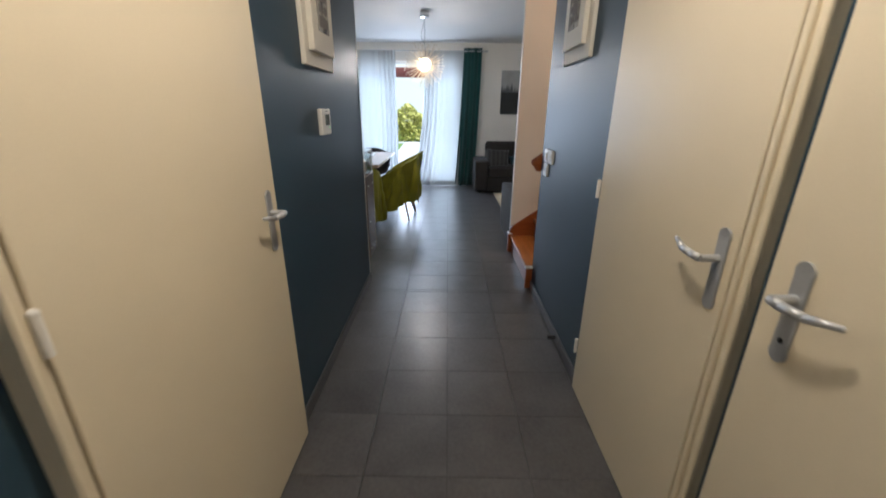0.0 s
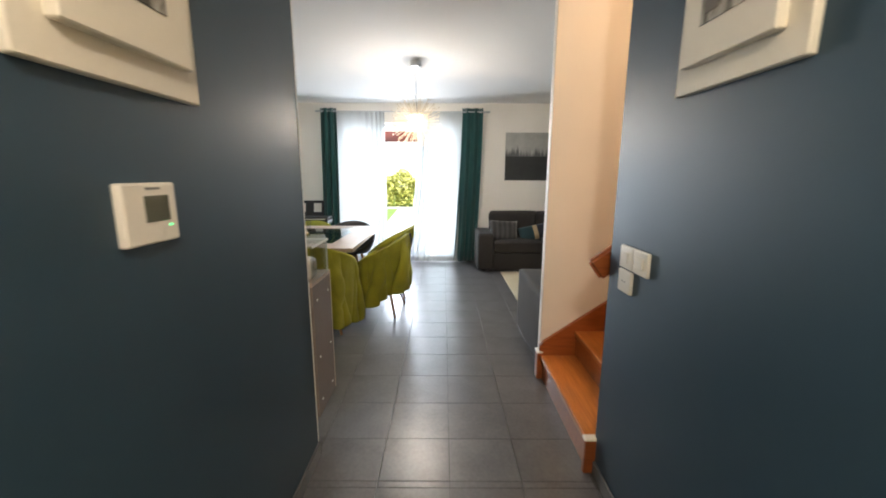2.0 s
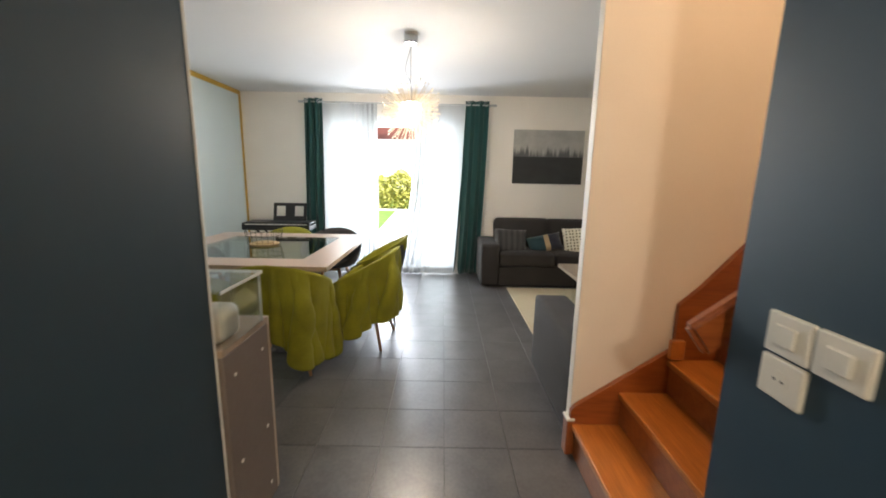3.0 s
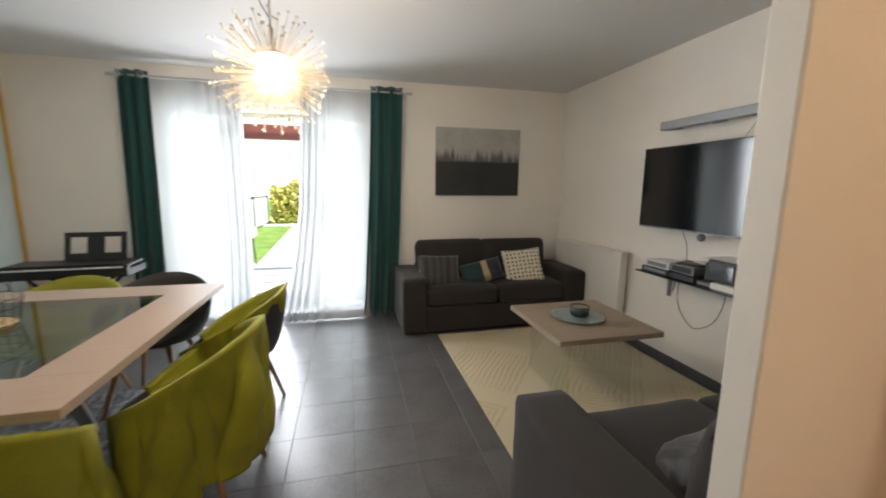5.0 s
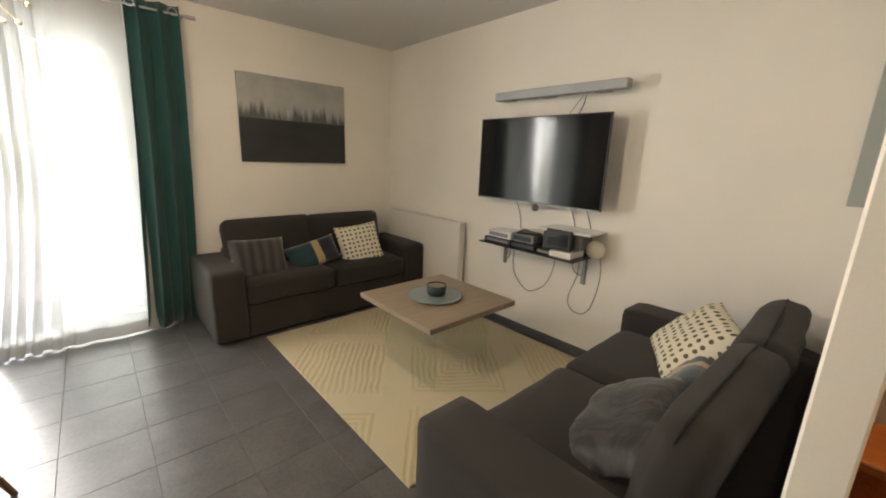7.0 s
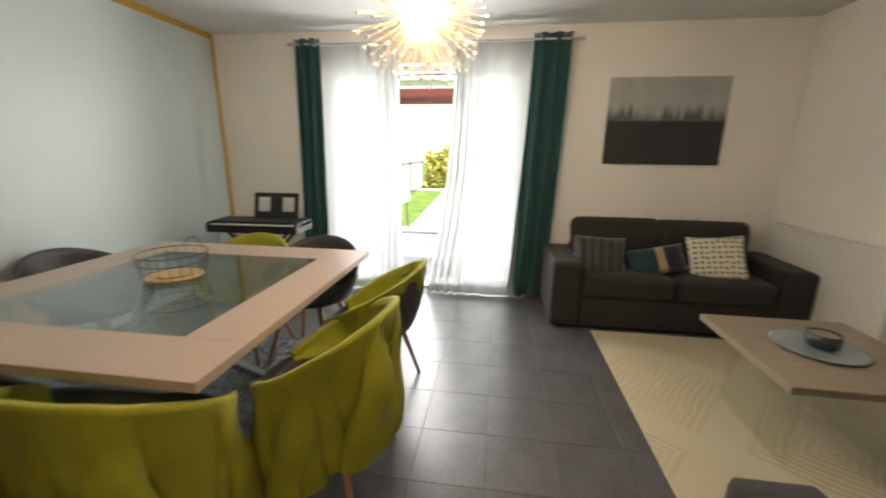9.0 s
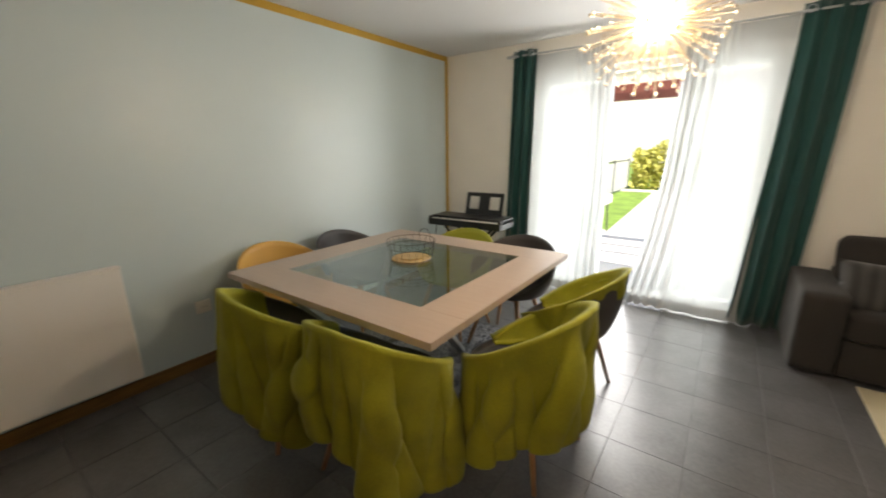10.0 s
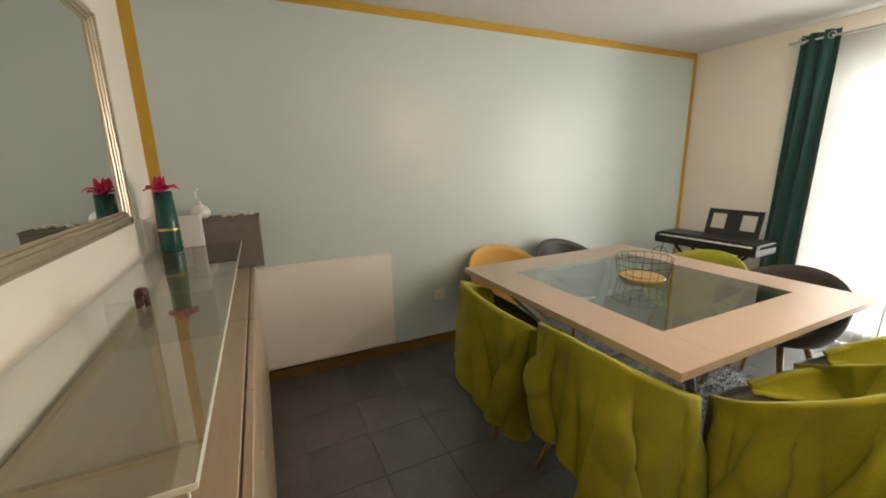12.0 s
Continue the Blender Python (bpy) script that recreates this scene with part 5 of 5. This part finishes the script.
def wire_basket():
    t = thing("wire_basket", "round bronze wire basket with wooden base on the table", "basket", pose(-1.69, 5.23, 0.758))
    part("base", turned([(0, 0), (0.125, 0), (0.13, 0.006), (0.125, 0.014), (0, 0.014)], 32), M_BAMBOO, t, "round bamboo base")
    for z, r in ((0.132, 0.160), (0.090, 0.154), (0.012, 0.138)):
        bm = bmesh.new()
        for i in range(36):
            a, b = 2 * math.pi * i / 36, 2 * math.pi * (i + 1) / 36
            rod((r * math.cos(a), r * math.sin(a), z), (r * math.cos(b), r * math.sin(b), z), 0.0019, n=6, bm=bm)
        part("ring", bm, M_WIRE, t)
    for i in range(20):
        a = 2 * math.pi * i / 20
        part("spoke", rod((0.138 * math.cos(a), 0.138 * math.sin(a), 0.010), (0.160 * math.cos(a), 0.160 * math.sin(a), 0.132), 0.0013, n=6), M_WIRE, t)
    wire("handle", [(-0.06, 0.148, 0.132), (-0.05, 0.156, 0.165), (-0.01, 0.160, 0.182), (0.03, 0.156, 0.17), (0.045, 0.152, 0.132)], 0.0018, M_WIRE, t)


wire_basket()
ob = part("place_mats", turned([(0, 0), (0.085, 0), (0.088, 0.008), (0, 0.010)], 24), M_BAMBOO)
ob.location = (-1.69, 5.23, 0.773)
tagged(ob, "round wooden coaster inside the wire basket", "coaster")


def keyboard_piano():
    t = thing("keyboard", "black digital keyboard with music rest on a folding stand", "keyboard", pose(-2.165, 6.74, 0, 0, 0, 3))
    part("case", box(-0.425, 0.405, -0.158, 0.17, 0.69, 0.747, bevel=0.008, seg=2), M_BLACK, t)
    part("front_lip", box(-0.425, 0.405, -0.166, -0.1545, 0.70, 0.761, bevel=0.003), M_BLACK, t)
    for a, b in ((-0.425, -0.392), (0.372, 0.405)):
        part("end_block", box(a, b, -0.154, -0.106, 0.7475, 0.782, bevel=0.003), M_BLACK, t)
    part("panel", box(-0.42, 0.40, -0.105, 0.165, 0.764, 0.787, bevel=0.003), M_BLACK, t)
    for i in range(36):
        x = -0.39 + 0.76 * i / 36
        part("white_key", box(x + 0.0008, x + 0.76 / 36 - 0.0008, -0.152, -0.1055, 0.748, 0.766, bevel=0.001), M_PLASTIC, t)
        if i % 7 in (0, 1, 3, 4, 5) and i < 35:
            part("black_key", box(x + 0.0155, x + 0.0265, -0.128, -0.1055, 0.766, 0.774), M_BLACK, t)
    bm = box(-0.215, 0.215, -0.006, 0.006, 0.0, 0.225, bevel=0.004)
    rest = part("music_rest", bmesh.new(), M_BLACK, t)
    r = bmesh.new()
    for a, b in ((-0.215, -0.175), (-0.06, 0.06), (0.175, 0.215)):
        box(a, b, -0.006, 0.006, 0.0, 0.235, bevel=0.002, bm=r)
    box(-0.175, -0.06, -0.006, 0.006, 0.0, 0.06, bm=r)
    box(0.06, 0.175, -0.006, 0.006, 0.0, 0.06, bm=r)
    box(-0.175, -0.06, -0.006, 0.006, 0.195, 0.235, bm=r)
    box(0.06, 0.175, -0.006, 0.006, 0.195, 0.235, bm=r)
    bm.free()
    bmesh.ops.transform(r, verts=r.verts, matrix=pose(0.075, 0.125, 0.785, -14, 0, 0))
    rest.data = finish(r)
    rest.data.materials.append(M_BLACK)
    for s in (-1, 1):
        part("stand_leg", rod((-0.36, s * 0.10 + 0.0, 0.012), (0.30, s * 0.10, 0.70), 0.013), M_BLACK, t)
        part("stand_leg", rod((0.36, s * 0.10 + 0.03, 0.012), (-0.30, s * 0.10 + 0.03, 0.70), 0.013), M_BLACK, t)
    for x in (-0.36, 0.36):
        part("stand_foot", rod((x, -0.16, 0.012), (x, 0.19, 0.012), 0.012), M_BLACK, t)


keyboard_piano()
ob = wire("keyboard_cable", [(-2.52, 6.86, 0.75), (-2.58, 6.88, 0.78), (-2.66, 6.86, 0.74), (-2.71, 6.84, 0.55), (-2.72, 6.84, 0.25), (-2.68, 6.84, 0.02), (-2.55, 6.80, 0.006)], 0.004, M_BLACK)
tagged(ob, "black power cable hanging beside the keyboard", "cable")


# ---- sideboard wall ----
SBX0, SBX1, SBY0, SBY1, SBZ = -2.86, -0.692, MIRW + 0.02, 3.085, 0.895


def sideboard():
    """Hung on the wall, its underside clear of the floor."""
    t = thing("sideboard", "long taupe oak wall-hung sideboard with flush drawers and doors", "sideboard")
    zb, bounds = 0.20, (SBX0, -2.310, -1.767, -1.222, SBX1)
    bm = box(SBX0, HL - 0.075, SBY0, SBY1 - 0.022, zb, SBZ - 0.022)
    box(HL - 0.075, SBX1 - 0.020, HEND + 0.014, SBY1 - 0.022, zb, SBZ - 0.022, bm=bm)
    part("carcass", bm, M_SIDE, t)
    part("wall_rail", box(SBX0, HL - 0.08, MIRW, SBY0, zb + 0.05, SBZ - 0.10), M_SIDE, t)
    part("end_panel", box(SBX1 - 0.019, SBX1, HEND + 0.014, SBY1 - 0.021, zb, SBZ - 0.022, bevel=0.002), M_SIDEEND, t, "glossy taupe end panel, floor reflection in its colour")
    for y in (HEND + 0.07, SBY1 - 0.07):
        for z in (zb + 0.07, 0.50, SBZ - 0.10):
            part("screw_cap", rod((SBX1 - 0.001, y, z), (SBX1 + 0.002, y, z), 0.006, n=10), M_PLASTIC, t)
    for a, b in ((bounds[0], bounds[2]), (bounds[2], bounds[4])):
        bm = box(a + 0.001, min(b - 0.001, HL - 0.075), SBY0, SBY1 - 0.026, SBZ - 0.022, SBZ, bevel=0.0015)
        if b > HL - 0.075:
            box(HL - 0.075, b - 0.001, HEND + 0.014, SBY1 - 0.026, SBZ - 0.022, SBZ, bevel=0.0015, bm=bm)
        part("top_board", bm, M_SIDE, t)
    for i, (a, b) in enumerate(zip(bounds, bounds[1:])):
        a, b = a + 0.002, b - 0.002
        if i % 2:
            part("door", box(a, b, SBY1 - 0.021, SBY1, zb, SBZ - 0.004, bevel=0.0025), M_SIDE, t)
        else:
            for z0, z1 in ((zb, 0.43), (0.434, 0.66), (0.664, SBZ - 0.004)):
                part("drawer_front", box(a, b, SBY1 - 0.021, SBY1, z0, z1, bevel=0.0025), M_SIDE, t)


sideboard()


def glass_shelf():
    t = thing("glass_shelf", "long clear glass shelf raised above the sideboard", "glass shelf")
    z = 1.070
    x0, x1, y0, y1 = -2.60, -0.684, HEND + 0.016, 3.035
    bm = box(x0, HL - 0.078, MIRW + 0.03, y1, z - 0.010, z, bevel=0.001)
    box(HL - 0.078, x1, y0, y1, z - 0.010, z, bevel=0.001, bm=bm)
    part("glass_top", bm, M_SHELFGL, t)
    part("front_edge", box(x0, x1, y1, y1 + 0.0025, z - 0.010, z), M_GLEDGE, t, "pale polished edge")
    part("end_edge", box(x1, x1 + 0.002, y0, y1, z - 0.010, z), M_GLEDGE, t, "pale polished edge")
    part("support", box(x1 - 0.012, x1 - 0.002, y0 + 0.004, y1 - 0.012, SBZ, z - 0.010, bevel=0.001), M_SHELFGL, t, "clear glass upright")
    part("upright_edge", box(x1 - 0.011, x1 - 0.003, y1 - 0.012, y1 - 0.0095, SBZ, z - 0.010), M_GLEDGE, t, "pale polished edge")
    for x in (-2.52, -1.66):
        part("support", box(x - 0.006, x + 0.006, MIRW + 0.07, y1 - 0.06, SBZ, z - 0.010, bevel=0.002), M_SHELFGL, t, "clear glass upright")


glass_shelf()


def wall_mirror():
    t = thing("wall_mirror", "large mirror in a champagne beaded frame", "mirror", pose(0, MIRW, 0))
    x0, x1, z0, z1, f = -2.30, -0.95, 1.240, 2.112, 0.066
    part("glass", box(x0 + f - 0.01, x1 - f + 0.01, 0.012, 0.018, z0 + f - 0.01, z1 - f + 0.01), M_MIRROR, t, "clear mirror glass")
    part("backing", box(x0 + 0.02, x1 - 0.02, 0.0, 0.010, z0 + 0.02, z1 - 0.02), M_BLACK, t)
    def rail(ax, lo, hi, c, s):
        bm = bmesh.new()
        steps = ((0.0, 0.014, 0.030), (0.014, 0.040, 0.036), (0.040, 0.054, 0.030), (0.054, 0.066, 0.022))
        for p0, p1, h in steps:
            if ax == "z":
                box(c + s * p0, c + s * p1, 0.004, h, lo + p0, hi - p0, bevel=0.003, bm=bm)
            else:
                box(lo + p0, hi - p0, 0.004, h, c + s * p0, c + s * p1, bevel=0.003, bm=bm)
        return bm
    part("frame_rail", rail("z", z0, z1, x0, 1), M_CHAMP, t)
    part("frame_rail", rail("z", z0, z1, x1, -1), M_CHAMP, t)
    part("frame_rail", rail("x", x0, x1, z0, 1), M_CHAMP, t)
    part("frame_rail", rail("x", x0, x1, z1, -1), M_CHAMP, t)
    bm = bmesh.new()
    k = int((z1 - z0 - 0.02) / 0.0125)
    for i in range(k):
        for x in (x0 + 0.007, x1 - 0.007):
            bmesh.ops.create_icosphere(bm, subdivisions=1, radius=0.0085, matrix=Matrix.Translation((x, 0.036, z0 + 0.012 + i * 0.0125)) @ Matrix.Diagonal((1.25, 1, 0.85, 1)))
    tagged(part("beading", bm, M_CHAMP, t, "small round beading", smooth=True), kind="stuff")


wall_mirror()


def flower_vase():
    t = thing("vase", "tall dark green vase with gold band and magenta flower", "vase", pose(-2.452, 2.730, 1.071))
    part("body", turned([(0, 0), (0.045, 0), (0.048, 0.01), (0.047, 0.12), (0.039, 0.30), (0.035, 0.30), (0.040, 0.12), (0, 0.02)], 28), M_VASE, t, smooth=True)
    part("band", turned([(0.0472, 0.110), (0.0484, 0.112), (0.0482, 0.120), (0.0466, 0.122)], 28), M_GOLD, t, "gold band")
    random.seed(5)
    for i in range(6):
        a, up = i * 1.05, (0.010, 0.030, 0.018)[i % 3]
        bm = sheet(lambda u, v: (0.078 * u, 0.031 * (v - 0.5) * 2 * math.sin(math.pi * min(1, u * 0.86 + 0.12)) ** 0.8, 0.298 + up * math.sin(u * 2.6) + 0.012 * (2 * v - 1) ** 2 * (1 - u)), 8, 4)
        bmesh.ops.transform(bm, verts=bm.verts, matrix=pose(0, 0, 0, 0, 0, math.degrees(a)))
        part("petal", bm, M_PINK, t, smooth=True, thick=0.002)
    for tilt, turn in ((0.25, 20), (-0.35, 75), (0.1, 130)):
        bm = sheet(lambda u, v: (0.024 * (v - 0.5) * 2 * math.sin(math.pi * (u * 0.85 + 0.12)) + tilt * 0.08 * u, 0.01 * u + 0.006 * (2 * v - 1) ** 2, 0.298 + 0.075 * u), 8, 4)
        bmesh.ops.transform(bm, verts=bm.verts, matrix=pose(0, 0, 0, 0, 0, turn))
        part("petal", bm, M_PINK, t, smooth=True, thick=0.002)


flower_vase()


def little_elephant():
    bm = padded(0.045, 0.075, 0.042, 0.018, n=6)
    bmesh.ops.translate(bm, verts=bm.verts, vec=(0, 0, 0.022))
    for sx in (-1, 1):
        for sy in (-1, 1):
            rod((sx * 0.013, sy * 0.024, 0), (sx * 0.013, sy * 0.024, 0.035), 0.009, bm=bm)
    ball((0, 0.042, 0.055), 0.021, 12, bm=bm)
    rod((0, 0.058, 0.05), (0, 0.066, 0.018), 0.008, 0.005, bm=bm)
    ob = part("figurine", bm, M_BROWN, smooth=True)
    ob.matrix_world = pose(-1.56, 2.796, 1.071, 0, 0, -78) @ Matrix.Scale(0.84, 4)
    tagged(ob, "small dark carved wooden animal figurine on the glass", "figurine")


little_elephant()


def felt_box():
    t = thing("storage_box", "grey felt storage box at the end of the sideboard", "box", pose(-2.735, 2.96, SBZ))
    bm = box(-0.09, 0.09, -0.18, 0.18, 0, 0.29, bevel=0.008, seg=2)
    part("box_body", bm, M_FELT, t)
    part("lid", box(-0.093, 0.093, -0.183, 0.183, 0.29, 0.302, bevel=0.004), M_FELT, t)


felt_box()
ob = part("speaker", padded(0.10, 0.12, 0.105, 0.03, n=8), M_PLASTIC, smooth=True)
ob.location = (-0.755, 2.87, SBZ)
tagged(ob, "small rounded white speaker under the glass shelf", "speaker")
bm = turned([(0, 0), (0.034, 0), (0.050, 0.018), (0.053, 0.040), (0.040, 0.062), (0.014, 0.078), (0, 0.080)], 20)
neck = [Vector((0, 0.01, 0.07)), Vector((0, 0.0, 0.10)), Vector((0, -0.012, 0.125)), Vector((0, -0.010, 0.15)), Vector((0, 0.006, 0.168))]
for k, (p, q) in enumerate(zip(neck, neck[1:])):
    rod(p, q, 0.010 - 0.0018 * k, 0.0082 - 0.0018 * k, bm=bm)
ob = part("ornament", bm, M_FRAME, smooth=True)
ob.location = (-2.735, 2.84, SBZ + 0.302)
tagged(ob, "white swan-necked ornament on the felt box", "ornament")
bm = bmesh.new()
random.seed(8)
for i in range(14):
    k = random.uniform(0.011, 0.019)
    ball((random.uniform(-0.04, 0.04), random.uniform(-0.09, 0.08), k * 0.6), k, 8, bm=bm, squash=0.6)
ob = part("shells", bm, M_MOUNT, smooth=True)
ob.location = (-2.735, 3.03, SBZ + 0.302)
tagged(ob, "pile of cream sea shells on the felt box", "shells", kind="stuff")
ob = part("paper_box", box(-0.03, 0.03, -0.06, 0.06, 0, 0.16, bevel=0.003), M_FRAME)
ob.matrix_world = pose(-2.575, 2.80, 1.071, 0, 6, 0)
tagged(ob, "small white paper box on the glass shelf", "box")


# ---- garden ----
setting("ground", box(-60, 60, NORTH + 0.3, 140, -0.30, -0.14), M_GRASS, "sunlit green lawn", "lawn")
bm = bmesh.new()
for pts in (((-6.0, NORTH + 0.3), (8.0, NORTH + 0.3), (8.0, 11.2), (-6.0, 11.2)), ((-1.80, 11.2), (8.0, 11.2), (8.0, 19.1), (-2.14, 19.1)), ((-6.0, 19.1), (8.0, 19.1), (8.0, 19.6), (-6.0, 19.6))):
    lo, hi = [bm.verts.new((x, y, -0.139)) for x, y in pts], [bm.verts.new((x, y, -0.10)) for x, y in pts]
    bm.faces.new(hi)
    for k in range(4):
        bm.faces.new((lo[k], lo[(k + 1) % 4], hi[(k + 1) % 4], hi[k]))
setting("pavement", bm, M_PAVE, "pale concrete terrace, path and edging", "terrace")


def pergola():
    t = thing("pergola", "red brown stained terrace beams with white slats", "pergola")
    part("beam", box(-5, 5, 9.45, 9.57, 2.09, 2.30, bevel=0.01), M_BRICKR, t)
    part("beam", box(-5, 5, 8.75, 8.83, 2.36, 2.44, bevel=0.01), M_BRICKR, t)
    for i in range(3):
        y = 8.2 + 0.5 * i
        part("slat", box(-5, 5, y, y + 0.10, 2.46, 2.49, bevel=0.004), M_FRAME, t)
    for x in (-4.9, 4.8):
        part("post", box(x, x + 0.11, 9.46, 9.56, -0.10, 2.09, bevel=0.008), M_BRICKR, t)


pergola()


def fence():
    """Runs away from the house along the lawn's edge."""
    t = thing("fence", "pale grey panel fence with dark posts", "fence")
    y0, x = 10.4, -3.24
    for i in range(5):
        y = y0 + 2.42 * i
        part("post", box(x - 0.03, x + 0.03, y - 0.03, y + 0.03, -0.14, 1.04, bevel=0.004), M_POST, t)
        if i < 4:
            part("panel", box(x - 0.012, x + 0.012, y + 0.04, y + 2.38, -0.06, 0.93, bevel=0.003), M_FENCE, t)
            part("rail", box(x - 0.02, x + 0.02, y + 0.03, y + 2.39, 0.96, 1.0), M_POST, t)


fence()


def hedge():
    rng = np.random.default_rng(11)
    verts, faces = [], []
    for i in range(15000):
        x, y = rng.uniform(-3.15, 7), rng.uniform(20.0, 21.2)
        top = 1.36 + 0.2 * math.sin(x * 2.1) + 0.15 * math.sin(x * 5.3)
        z = -0.14 + (top + 0.14) * rng.uniform(0, 1) ** 0.8
        a, s = rng.uniform(0, 6.28), rng.uniform(0.05, 0.10)
        u = np.array([math.cos(a), math.sin(a), rng.uniform(-0.6, 0.6)]) * s
        w = np.array([-math.sin(a) * 0.4, math.cos(a) * 0.4, rng.uniform(0.3, 0.9)]) * s
        c = np.array([x, y, z])
        k = len(verts)
        verts += [tuple(c - u), tuple(c + w), tuple(c + u), tuple(c - w)]
        faces.append((k, k + 1, k + 2, k + 3))
    me = bpy.data.meshes.new("leaves")
    me.from_pydata(verts, [], faces)
    ob = new("hedge", me)
    me.materials.append(M_HEDGE)
    tagged(ob, "golden green clipped garden hedge", "hedge", kind="stuff")


hedge()


def far_house():
    t = thing("house", "white rendered house beyond the hedge", "house", pose(4, 48, -0.14))
    part("wall", box(-22, 14, 0, 8, 0, 9.0), M_FACADE, t)
    part("roof", box(-22.3, 14.3, -0.3, 8.3, 9.0, 9.3, bevel=0.05), M_FACADE, t)


def garden_table():
    t = thing("garden_table", "small garden table under a white cloth, dark legs", "table", pose(-2.06, 10.75, -0.10))
    part("cloth", padded(0.62, 0.62, 0.17, 0.02, puff=0.004, n=8, wob=0.01, seed=2), M_FRAME, t, "white cloth hanging over the edge", smooth=True).location = (0, 0, 0.56)
    for sx in (-1, 1):
        for sy in (-1, 1):
            part("leg", rod((sx * 0.27, sy * 0.27, 0), (sx * 0.24, sy * 0.24, 0.57), 0.014), M_POST, t)


garden_table()
far_house()


# ---- floor tiles ----
TP = 1 / 3
tile_mesh = finish(box(-TP / 2 + 0.001, TP / 2 - 0.001, -TP / 2 + 0.001, TP / 2 - 0.001, -0.0125, 0.0, bevel=0.0005))
tile_mesh.materials.append(M_TILE)
floor = bpy.data.objects["floor"]


def lay(x0, x1, y0, y1):
    """Whole tiles on the grid between these lines, and cut ones where the room ends inside a tile."""
    gx, gy = -0.046, 1.228
    i0, i1 = math.floor((x0 - gx) / TP), math.ceil((x1 - gx) / TP)
    j0, j1 = math.floor((y0 - gy) / TP), math.ceil((y1 - gy) / TP)
    for i in range(i0, i1):
        for j in range(j0, j1):
            a, b, c, d = gx + i * TP, gx + (i + 1) * TP, gy + j * TP, gy + (j + 1) * TP
            ca, cb, cc, cd = max(a, x0), min(b, x1), max(c, y0), min(d, y1)
            if cb - ca < 0.02 or cd - cc < 0.02:
                continue
            if (ca, cb, cc, cd) == (a, b, c, d):
                ob = new("tile", tile_mesh)
                ob.location = ((a + b) / 2, (c + d) / 2, 0)
            else:
                ob = new("tile", finish(box(ca + 0.0015, cb - 0.0015, cc + 0.0015, cd - 0.0015, -0.0125, 0.0)))
                ob.data.materials.append(M_TILE)
            ob.parent = floor


lay(WEST, EAST, MIRW, NORTH)
lay(HL - 0.07, HR + 0.07, HS, MIRW)
